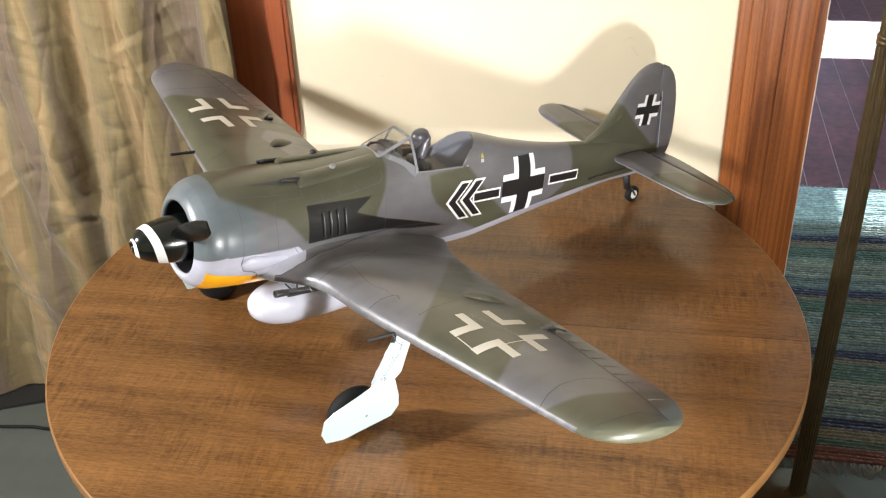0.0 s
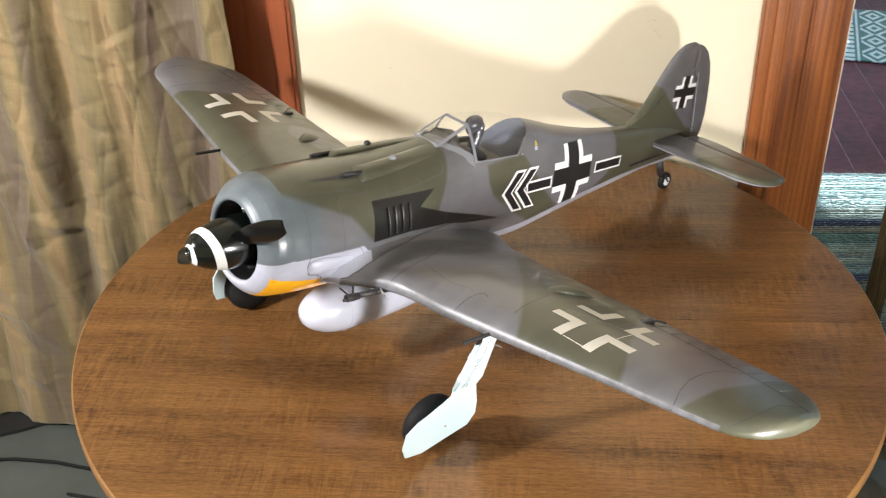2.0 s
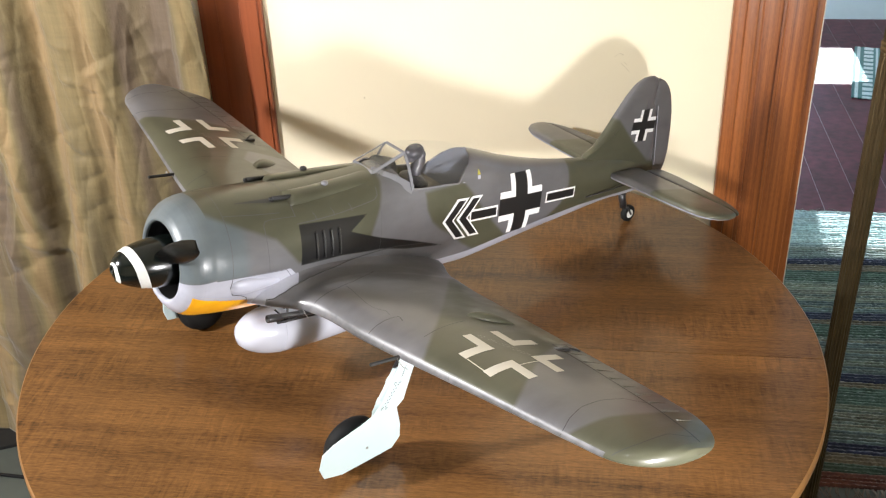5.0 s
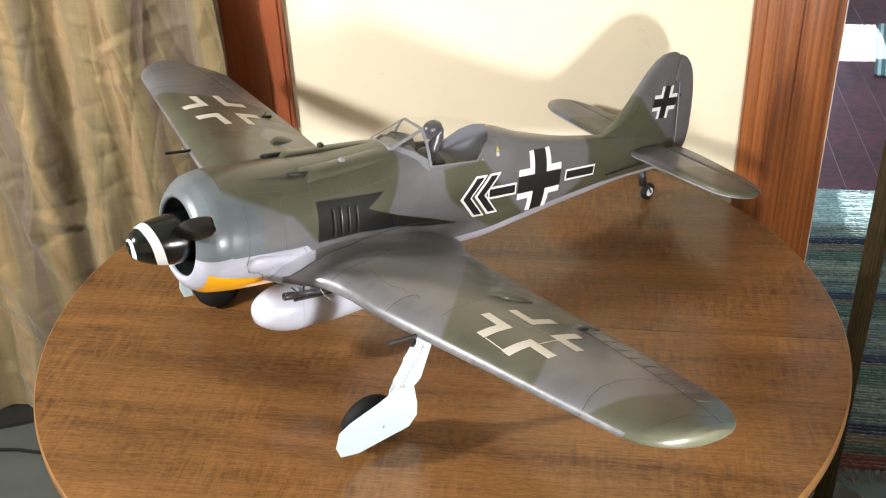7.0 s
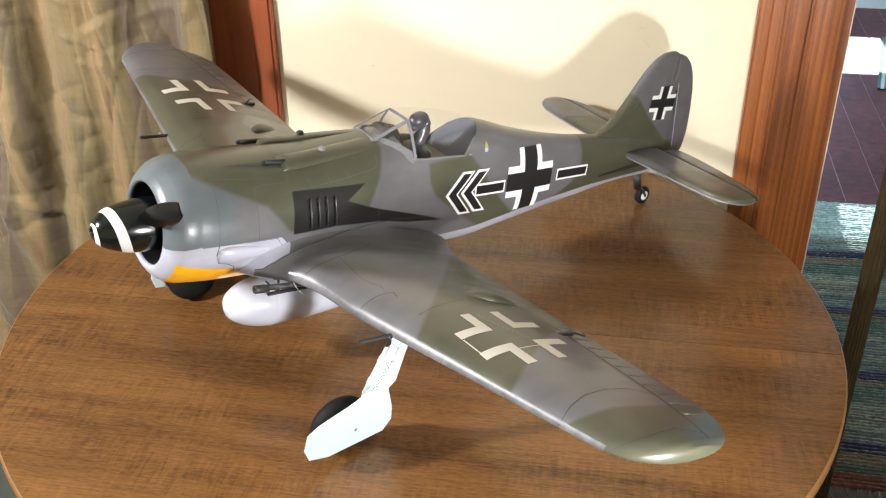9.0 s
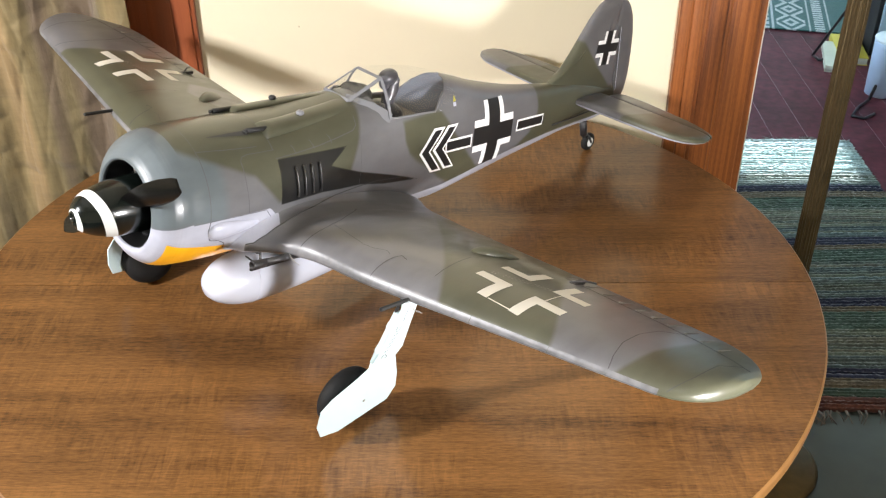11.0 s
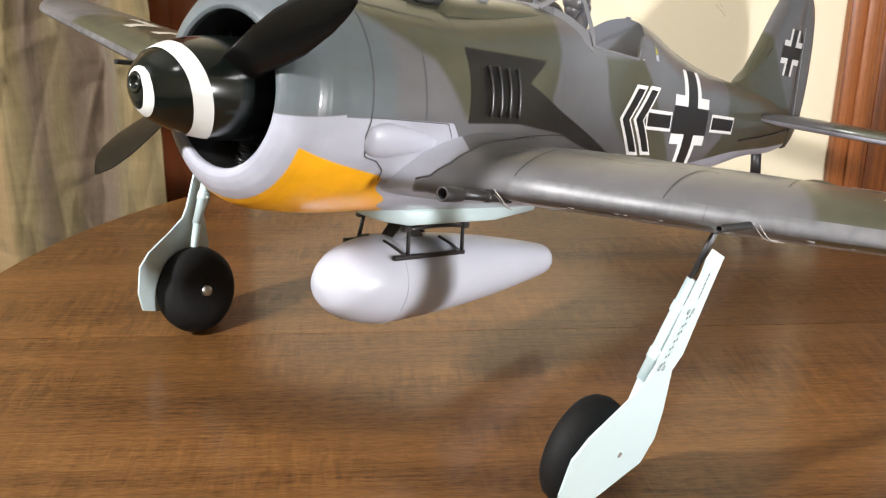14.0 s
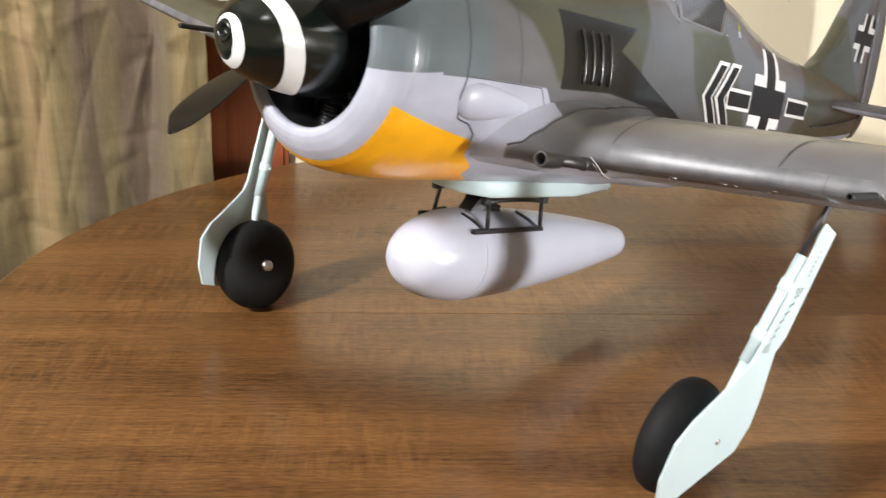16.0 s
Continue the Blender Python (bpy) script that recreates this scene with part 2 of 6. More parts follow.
M_EDGE = mat("table_edge_band", (0.185, 0.088, 0.026), 0.42, var=0.2, scale=30)
M_TRIM = wood("red_pine_varnish", (0.100, 0.024, 0.0065), (0.40, 0.132, 0.033), 2, 0.36, scale=1.0, coat=0.2, fine=150, contrast=0.29, fig=0.45, wide=0.2, long=0.012, pore=0.32)
M_TRIMDARK = wood("dark_red_varnish", (0.15, 0.034, 0.013), (0.37, 0.105, 0.042), 2, 0.3, scale=1.0, coat=0.3, fine=80, contrast=0.50, long=0.012, pore=0.2)
M_FLOOR = mat("grey_painted_floor", (0.075, 0.085, 0.075), 0.5, var=0.25, scale=12)
M_PLANK = mat("maroon_floor_paint", (0.085, 0.020, 0.026), 0.40, var=0.75, scale=26, bump=0.0008, bscale=25, spec=0.20)
M_SEAM = mat("dusty_board_seam", (0.32, 0.25, 0.26), 0.8, var=0.3, scale=30)
M_PALE = mat("pale_blue_white_paint", (0.74, 0.79, 0.80), 0.6, var=0.05)

# ---- mesh helpers ----


def grid_mesh(name, P, closed_u=False, closed_v=False, keep=None):
    """A mesh from an array of points P[u, v]."""
    nu, nv = P.shape[:2]
    idx = np.arange(nu * nv).reshape(nu, nv)
    iu = np.arange(nu if closed_u else nu - 1)
    iv = np.arange(nv if closed_v else nv - 1)
    a, b = np.meshgrid(iu, iv, indexing="ij")
    if keep is not None:
        a, b = a[keep], b[keep]
    a2, b2 = (a + 1) % nu, (b + 1) % nv
    faces = np.stack([idx[a, b], idx[a2, b], idx[a2, b2], idx[a, b2]], -1).reshape(-1, 4)
    me = bpy.data.meshes.new(name)
    me.from_pydata(P.reshape(-1, 3).tolist(), [], faces.tolist())
    me.validate()
    for p in me.polygons:
        p.use_smooth = True
    return me


def smooth(me, on=True):
    for p in me.polygons:
        p.use_smooth = on
    return me


def put(name, me, material, parent=None, label=""):
    ob = new(name, me)
    if material:
        me.materials.clear()
        me.materials.append(material)
    if parent:
        ob.parent = parent
    if label:
        ob["label"] = label
    return ob


def part(name, bm, material, parent=None, label="", flat=False):
    me = bpy.data.meshes.new(name)
    bmesh.ops.recalc_face_normals(bm, faces=bm.faces)
    bm.to_mesh(me)
    bm.free()
    smooth(me, not flat)
    return put(name, me, material, parent, label)


def attr(me, **values):
    for key, v in values.items():
        a = me.attributes.new(key, "FLOAT", "POINT")
        a.data.foreach_set("value", np.asarray(v, dtype=np.float32).ravel())


def poly_sdf(px, py, pts):
    """Signed distance to a polygon, positive inside."""
    pts = np.array(pts, float)
    d = np.full(px.shape, 1e9)
    inside = np.zeros(px.shape, bool)
    for (ax, ay), (bx, by) in zip(pts, np.roll(pts, -1, 0)):
        ex, ey = bx - ax, by - ay
        t = np.clip(((px - ax) * ex + (py - ay) * ey) / (ex * ex + ey * ey), 0, 1)
        d = np.minimum(d, np.hypot(px - ax - t * ex, py - ay - t * ey))
        cross = ((ay > py) != (by > py)) & (px < ex * (py - ay) / (ey if ey else 1e-12) + ax)
        inside ^= cross
    return np.where(inside, d, -d)


def box_bm(bm, lo, hi, bevel=0.0, m=None):
    c = [(a + b) / 2 for a, b in zip(lo, hi)]
    s = [abs(b - a) for a, b in zip(lo, hi)]
    g = bmesh.ops.create_cube(bm, size=1.0, matrix=(m or Matrix()) @ Matrix.Translation(c) @ Matrix.Diagonal((*s, 1)))
    if bevel:
        ed = list({e for v in g["verts"] for e in v.link_edges})
        bmesh.ops.bevel(bm, geom=ed, offset=bevel, segments=2, affect="EDGES", profile=0.6)
    return bm


def tube_bm(bm, pts, r, seg=12, caps=True, r2=None):
    """A tube along points, of radius r (or from r to r2)."""
    pts = [Vector(p) for p in pts]
    rings = []
    up = Vector((0.31, 0.2, 0.93))
    for i, p in enumerate(pts):
        d = (pts[min(i + 1, len(pts) - 1)] - pts[max(i - 1, 0)]).normalized()
        s = d.cross(up)
        if s.length < 1e-3:
            s = d.cross(Vector((1, 0, 0)))
        s.normalize()
        u = s.cross(d)
        rr = r if r2 is None else r + (r2 - r) * i / max(1, len(pts) - 1)
        rings.append([bm.verts.new(p + rr * (math.cos(2 * math.pi * k / seg) * s + math.sin(2 * math.pi * k / seg) * u)) for k in range(seg)])
    for a, b in zip(rings, rings[1:]):
        for k in range(seg):
            bm.faces.new((a[k], a[(k + 1) % seg], b[(k + 1) % seg], b[k]))
    if caps:
        bm.faces.new(rings[0][::-1])
        bm.faces.new(rings[-1])
    return bm


def lathe_bm(bm, prof, seg=48, m=None, caps=True):
    """A turned form: prof is (along x, radius)."""
    m = m or Matrix()
    rings = []
    for x, r in prof:
        rings.append([bm.verts.new(m @ Vector((x, r * math.cos(2 * math.pi * k / seg), r * math.sin(2 * math.pi * k / seg)))) for k in range(seg)])
    for a, b in zip(rings, rings[1:]):
        for k in range(seg):
            bm.faces.new((a[k], a[(k + 1) % seg], b[(k + 1) % seg], b[k]))
    if caps:
        bm.faces.new(rings[0][::-1])
        bm.faces.new(rings[-1])
    return bm


def plate_bm(bm, pts, thick, m=None, bevel=0.0):
    """A flat plate: outline pts (a, b) in m's xy plane, thick along its z."""
    m = m or Matrix()
    lo = [bm.verts.new(m @ Vector((a, b, -thick / 2))) for a, b in pts]
    hi = [bm.verts.new(m @ Vector((a, b, thick / 2))) for a, b in pts]
    n = len(pts)
    f = [bm.faces.new(lo[::-1]), bm.faces.new(hi)]
    for i in range(n):
        bm.faces.new((lo[i], lo[(i + 1) % n], hi[(i + 1) % n], hi[i]))
    if bevel:
        ed = [e for fa in f for e in fa.edges]
        bmesh.ops.bevel(bm, geom=ed, offset=bevel, segments=2, affect="EDGES", profile=0.6)
    return bm

# ---- the room ----
ROOM = pose(0.591, 2.093, 0, 0, 0, -10.07)      # x along the wall, y through the doorway


def slab(name, lo, hi, material, label="", category="", bevel=0.0, kind="structure"):
    bm = box_bm(bmesh.new(), lo, hi, bevel)
    ob = part(name, bm, material, None, "", flat=True)
    ob.matrix_world = ROOM
    return tagged(ob, label, category, kind=kind)


WT = 0.14
slab("floor", (-2.7, -3.1, -0.1), (1.9, 0.0, 0.0), M_FLOOR, "dark grey-green painted wooden floor", "floor")
slab("wall_north", (-0.99, 0.0, 0), (0.03, WT, 2.55), M_WALL, "cream painted plaster wall behind the table", "wall")
slab("wall_north_west", (-2.7, 0.0, 0), (-1.06, WT, 2.55), M_WALL, "cream painted plaster wall behind the curtain", "wall")
slab("wall_north_over", (0.16, 0.0, 2.08), (1.02, WT, 2.55), M_WALL, "cream painted plaster wall over the doorway", "wall")
slab("wall_north_east", (1.0, 0.0, 0), (1.9, WT, 2.55), M_WALL, "cream painted plaster wall beside the doorway", "wall")
# unseen west, east and south walls, set close for more bounced light
slab("wall_west", (-2.82, -3.1, 0), (-2.7, 0.0, 2.55), M_WALL, "cream painted plaster wall", "wall")
slab("wall_east", (1.9, -3.1, 0), (2.02, 0.0, 2.55), M_WALL, "cream painted plaster wall", "wall")
slab("wall_south", (-2.7, -3.22, 0), (1.9, -3.1, 2.55), M_WALL, "cream painted plaster wall", "wall")
slab("ceiling", (-2.7, -3.1, 2.55), (1.9, 0.0, 2.65), M_CEIL, "plain white ceiling", "ceiling")
slab("baseboard", (-0.985, -0.018, 0), (-0.002, -0.001, 0.16), M_TRIM, "varnished reddish pine skirting board", "skirting", 0.004)


def casing(name, x0, x1, z1, material, label, steps):
    """A moulded door casing of upright boards: steps are (from, to, proud)."""
    e = tagged(new(name), label, "door casing", kind="structure")
    e.matrix_world = ROOM
    for a, b, proud in steps:
        part("moulding", box_bm(bmesh.new(), (x0 + (x1 - x0) * a - 0.0008, -proud, 0.0), (x0 + (x1 - x0) * b + 0.0008, 0.02 if a else 0.03, z1), 0.0016), material, e, flat=False)
    return e


casing("door_casing", 0.0, 0.158, 2.1, M_TRIM, "varnished reddish pine door casing with moulded edges",
       ((0.0, 0.155, 0.0200), (0.155, 0.30, 0.0252), (0.30, 0.36, 0.0226), (0.36, 0.60, 0.0246), (0.60, 0.65, 0.0230), (0.65, 1.0, 0.0250)))
slab("door_jamb", (0.158, -0.016, 0), (0.176, WT + 0.02, 2.1), M_TRIM, "varnished reddish pine door jamb", "door jamb", 0.003)
slab("door_stop", (0.1748, -0.0190, 0), (0.1764, -0.0162, 2.09), M_DIRTYWHITE, "thin white weatherstrip along the door jamb", "weatherstrip")
slab("door_jamb_far", (1.0, -0.016, 0), (1.018, WT + 0.02, 2.1), M_TRIM, "varnished reddish pine door jamb", "door jamb", 0.003)
slab("door_head", (0.176, -0.016, 2.085), (1.0, WT + 0.02, 2.1), M_TRIM, "varnished reddish pine door head", "door head")
casing("window_casing", -1.125, -0.987, 2.3, M_TRIMDARK, "dark red varnished window casing with moulded edge",
       ((0.0, 0.30, 0.0165), (0.30, 0.66, 0.0180), (0.66, 0.94, 0.0168), (0.94, 1.0, 0.0135)))


def curtain():
    nx, nz = 600, 380
    u = np.linspace(0, 1, nx)[:, None]
    v = np.linspace(0, 1, nz)[None, :]
    x = -2.45 + u * (2.45 - 1.090) + 0 * v
    x = x - 0.012 * np.clip((v - 0.40) / 0.1, 0, 1) * (u ** 10)
    z = 0.012 + v * 2.37 + 0 * u
    # hanging folds: soft crests and sharp returns that lean a little on the way down
    e = x + 0.062 * (1.02 - z) * np.clip((-1.12 - x) / 0.08, 0, 1)
    fx = (-2.45, -2.40, -2.33, -2.28, -2.21, -2.15, -2.08, -2.02, -1.95, -1.90, -1.82, -1.76, -1.70, -1.64, -1.58, -1.53, -1.503, -1.478, -1.460, -1.447, -1.41, -1.37, -1.352, -1.335, -1.31, -1.28, -1.24, -1.20, -1.166, -1.158, -1.13, -1.10, -1.07)
    fy = (0.01, -0.02, -0.03, 0.02, 0.01, -0.03, -0.02, 0.02, 0.0, -0.03, -0.02, 0.02, 0.012, -0.012, -0.024, -0.032, -0.022, 0.016, 0.016, -0.010, -0.030, -0.022, -0.004, -0.016, -0.022, -0.006, 0.012, 0.024, 0.028, -0.006, -0.016, -0.008, 0.006)
    y = np.zeros_like(e)
    for d in np.linspace(-0.012, 0.012, 7):
        y += np.interp(e + d, fx, fy) / 7
    y = y * (1.15 - 0.25 * v) - 0.105 - 0.075 * np.clip((-1.35 - x) / 0.4, 0, 1) * (1 - v) ** 2 + 0.007 * np.sin(24 * x + 5 * z) + 0.004 * np.sin(41 * x - 9 * z)
    # long slanting drags in the cloth
    for ax, az, bx, bz, w, h in ((-1.60, 0.95, -1.46, 0.42, 0.016, -0.012), (-1.72, 0.80, -1.50, 0.30, 0.022, -0.016), (-1.62, 0.62, -1.45, 0.55, 0.014, -0.010), (-1.80, 0.52, -1.56, 0.20, 0.028, -0.018),
                                 (-1.52, 0.98, -1.49, 0.62, 0.010, 0.007), (-1.36, 0.96, -1.30, 0.90, 0.010, -0.006), (-1.43, 1.00, -1.38, 0.985, 0.008, -0.006), (-1.34, 0.70, -1.20, 0.62, 0.016, -0.008)):
        L2 = (bx - ax) ** 2 + (bz - az) ** 2
        t = ((x - ax) * (bx - ax) + (z - az) * (bz - az)) / L2
        d = ((x - ax) * (bz - az) - (z - az) * (bx - ax)) / L2 ** 0.5
        y += h * np.exp(-(d / w) ** 2) * np.clip(4 * t * (1 - t), 0, 1)
    # crumples: short soft creases, most of them level or slanting, some along the folds
    rng = random.Random(23)
    for k in range(520):
        cx, cz = rng.uniform(-2.2, -1.1), rng.uniform(0.05, 1.5)
        steep = rng.random() < 0.45
        a = radians(rng.uniform(72, 108) if steep else rng.uniform(-38, 38))
        half, w = (rng.uniform(0.08, 0.32), rng.uniform(0.005, 0.014)) if steep else (rng.uniform(0.025, 0.085), rng.uniform(0.005, 0.012))
        h = rng.choice((-1, 1, 1)) * rng.uniform(0.3, 0.9) * (0.7 if steep else 1.0) * w
        along = (x - cx) * math.cos(a) + (z - cz) * math.sin(a)
        across = (z - cz) * math.cos(a) - (x - cx) * math.sin(a) + 0.08 * along * along / half
        y = y + h * np.exp(-np.abs(across) / w) * np.clip(1 - (along / half) ** 2, 0, 1)
    me = grid_mesh("curtain", np.stack([x, y, z], -1))
    m = bpy.data.materials.new("olive_gold_silk")
    m.use_nodes = True
    nt = m.node_tree
    b = nt.nodes["Principled BSDF"]
    b.inputs["Roughness"].default_value = 0.68
    b.inputs["Specular IOR Level"].default_value = 0.3
    b.inputs["Sheen Weight"].default_value = 0.25
    tc = nt.nodes.new("ShaderNodeTexCoord")

    def nz_(stretch, sc, det):
        mp = nt.nodes.new("ShaderNodeMapping")
        mp.inputs["Scale"].default_value = stretch
        nt.links.new(tc.outputs["Object"], mp.inputs[0])
        n = nt.nodes.new("ShaderNodeTexNoise")
        n.inputs["Scale"].default_value, n.inputs["Detail"].default_value = sc, det
        nt.links.new(mp.outputs[0], n.inputs[0])
        return n.outputs[0]

    bands = nz_((1, 0.05, 0.02), 13, 1)
    slub = nz_((0.10, 0.10, 1), 120, 3)
    warp = nz_((1, 0.4, 0.03), 220, 2)
    ramp = nt.nodes.new("ShaderNodeValToRGB")
    els = ramp.color_ramp.elements
    els[0].position, els[0].color = 0.36, (0.146, 0.106, 0.070, 1)
    els[1].position, els[1].color = 0.64, (0.268, 0.184, 0.088, 1)
    e = els.new(0.46)
    e.color = (0.168, 0.130, 0.063, 1)
    e = els.new(0.54)
    e.color = (0.228, 0.170, 0.078, 1)
    nt.links.new(bands, ramp.inputs[0])
    add = nt.nodes.new("ShaderNodeMath")
    nt.links.new(slub, add.inputs[0])
    nt.links.new(warp, add.inputs[1])
    r = nt.nodes.new("ShaderNodeMapRange")
    r.inputs[1].default_value, r.inputs[2].default_value, r.inputs[3].default_value, r.inputs[4].default_value = 0.65, 1.35, 0.89, 1.11
    nt.links.new(add.outputs[0], r.inputs[0])
    s = nt.nodes.new("ShaderNodeVectorMath")
    s.operation = "SCALE"
    nt.links.new(ramp.outputs[0], s.inputs[0])
    nt.links.new(r.outputs[0], s.inputs["Scale"])
    nt.links.new(s.outputs[0], b.inputs["Base Color"])
    crinkle = nz_((1, 0.6, 0.7), 30, 5)
    bc = nt.nodes.new("ShaderNodeBump")
    bc.inputs["Strength"].default_value, bc.inputs["Distance"].default_value = 0.7, 0.006
    nt.links.new(crinkle, bc.inputs["Height"])
    bp = nt.nodes.new("ShaderNodeBump")
    bp.inputs["Strength"].default_value, bp.inputs["Distance"].default_value = 0.5, 0.0006
    nt.links.new(add.outputs[0], bp.inputs["Height"])
    nt.links.new(bc.outputs[0], bp.inputs["Normal"])
    nt.links.new(bp.outputs[0], b.inputs["Normal"])
    ob = put("curtain", me, m)
    so = ob.modifiers.new("thickness", "SOLIDIFY")
    so.thickness = 0.0015
    ob.matrix_world = ROOM
    tagged(ob, "long crumpled olive-gold silk curtain hanging in folds", "curtain")


curtain()



def dark_floor_wedge():
    # flat black wedge on the floor along the curtain hem
    pts = [(-2.02, -0.315), (-2.02, -0.250), (-1.785, -0.140), (-1.60, -0.055), (-1.60, -0.125), (-1.76, -0.214), (-1.87, -0.262)]
    ob = part("dark_floor_wedge", plate_bm(bmesh.new(), pts[::-1], 0.010, Matrix.Translation((0, 0, 0.0055)), 0.002), M_DARK, None, "", True)
    ob.matrix_world = ROOM
    tagged(ob, "flat black wedge on the floor, half under the curtain hem", "mat")


def floor_cable():
    pts = [(-2.15, -0.36, 0.0045), (-2.0, -0.335, 0.0045), (-1.82, -0.323, 0.0045), (-1.73, -0.312, 0.0045), (-1.62, -0.318, 0.0045), (-1.45, -0.35, 0.0045), (-1.2, -0.33, 0.0045)]
    ob = part("power_cable", tube_bm(bmesh.new(), pts, 0.0045, 10), M_RUBBER)
    ob.matrix_world = ROOM
    tagged(ob, "thin black power cable lying on the painted floor", "cable")


def wall_marks():
    e = tagged(new("wall_scratch"), "small dark scratches and a speck on the cream wall", "scratch", kind="structure")
    e.matrix_world = ROOM
    scuff = mat("wall_scuff", (0.66, 0.58, 0.41), 0.8, var=0.2)
    for pts in ([(-0.232, 1.018), (-0.222, 1.026), (-0.213, 1.022)], [(-0.218, 1.004), (-0.206, 0.992), (-0.200, 0.984)], [(-0.212, 1.006), (-0.206, 1.000)]):
        part("scratch_line", tube_bm(bmesh.new(), [(x, 0.0002, z) for x, z in pts], 0.0005, 6), scuff, e)
    part("speck", tube_bm(bmesh.new(), [(-0.778, 0.0005, 0.915), (-0.778, -0.001, 0.915)], 0.0018, 8), scuff, e)


dark_floor_wedge()
floor_cable()
wall_marks()

# ---- the room beyond the doorway ----
slab("floor_beyond", (-1.2, 0.0, -0.1), (2.6, 4.4, -0.0016), M_SEAM, "dusty underfloor seen in the board seams", "floor")
# far wall with two unseen openings, one over the other, sized to shape the sun patches
for n_, lo_, hi_ in (("wall_beyond_far", (-1.2, 3.47, 0), (0.64, 3.52, 2.55)), ("wall_beyond_right", (1.02, 3.47, 0), (1.38, 3.52, 2.55)), ("wall_beyond_low", (0.64, 3.47, 0), (1.02, 3.52, 0.34)),
                     ("wall_beyond_mid", (0.64, 3.47, 0.74), (1.02, 3.52, 1.665)), ("wall_beyond_top", (0.64, 3.47, 1.92), (1.02, 3.52, 2.55))):
    slab(n_, lo_, hi_, M_PALE, "pale blue-white painted wall", "wall")
slab("wall_beyond_return", (1.38, 2.97, 0), (2.6, 3.1, 2.55), M_PALE, "pale blue-white painted wall", "wall")
slab("wall_beyond_corner", (1.38, 3.1, 0), (1.5, 3.6, 2.55), M_PALE, "pale blue-white painted wall", "wall")
slab("wall_beyond_west", (-1.3, WT, 0), (-1.2, 3.6, 2.55), M_PALE, "pale blue-white painted wall", "wall")
slab("wall_beyond_east", (2.6, WT, 0), (2.72, 3.0, 2.55), M_PALE, "pale blue-white painted wall", "wall")
slab("ceiling_beyond", (-1.3, WT, 2.55), (2.72, 3.6, 2.65), M_CEIL, "plain white ceiling", "ceiling")


def planks():
    e = tagged(new("floor_boards"), "glossy maroon painted floor boards", "floor", kind="structure")
    e.matrix_world = ROOM
    w = 0.125
    bm = box_bm(bmesh.new(), (0.0012, 0.0, -0.0015), (w - 0.0012, 3.46, 0.0), 0.0004)
    first = None
    for i in range(20):
        x = 0.065 - 0.125 * 2 + i * w
        if first is None:
            first = part("plank", bm, M_PLANK, e, flat=True)
            first.location = (x, 0.002, 0)
        else:
            o = new("plank", first.data)
            o.parent = e
            o.location = (x, 0.002, 0)


planks()

# ---- the table ----
TZ = 0.743


def table():
    e = tagged(new("round_table"), "round walnut-laminate extension table with a light edge band", "table")
    e.matrix_world = pose(-0.07, 1.555, 0, 0, 0, -9.5)
    R = 0.672
    J = -0.03

    def half(sign):
        bm = bmesh.new()
        a0 = math.asin(J / R)
        if sign > 0:
            ang = np.linspace(a0, math.pi - a0, 120)
        else:
            ang = np.linspace(math.pi - a0, 2 * math.pi + a0, 120)
        pts = [(R * math.cos(a), R * math.sin(a)) for a in ang]
        plate_bm(bm, pts, 0.022, Matrix.Translation((0, 0.0006 * sign, TZ - 0.011)), 0.0)
        return bm

    part("tabletop", half(1), M_TABLE, e, flat=True)
    part("tabletop_leaf", half(-1), M_TABLE, e, flat=True)
    bm = bmesh.new()
    prof = [(R - 0.001, TZ - 0.026), (R + 0.002, TZ - 0.0245), (R + 0.0035, TZ - 0.020), (R + 0.0035, TZ - 0.005), (R + 0.002, TZ - 0.0012), (R - 0.0002, TZ - 0.0003)]
    rings = []
    for r, z in prof:
        rings.append([bm.verts.new((r * math.cos(2 * math.pi * k / 240), r * math.sin(2 * math.pi * k / 240), z)) for k in range(240)])
    for a, b in zip(rings, rings[1:]):
        for k in range(240):
            bm.faces.new((a[k], a[(k + 1) % 240], b[(k + 1) % 240], b[k]))
    part("edge_band", bm, M_EDGE, e, "light brown edge band")
    part("apron", lathe_bm(bmesh.new(), [(TZ - 0.10, 0.50), (TZ - 0.0222, 0.50)], 64, Matrix.Rotation(radians(-90), 4, "Y")), M_TABLE, e)
    part("pedestal", lathe_bm(bmesh.new(), [(0.08, 0.10), (0.14, 0.06), (0.30, 0.045), (0.45, 0.07), (0.60, 0.06), (TZ - 0.10, 0.16)], 40, Matrix.Rotation(radians(-90), 4, "Y")), M_TABLE, e)
    for k in range(4):
        a = math.pi / 4 + k * math.pi / 2
        d = Vector((math.cos(a), math.sin(a), 0))
        bm = tube_bm(bmesh.new(), [d * 0.05 + Vector((0, 0, 0.14)), d * 0.25 + Vector((0, 0, 0.10)), d * 0.46 + Vector((0, 0, 0.026))], 0.03, 12, True, 0.025)
        part("leg", bm, M_TABLE, e)


table()


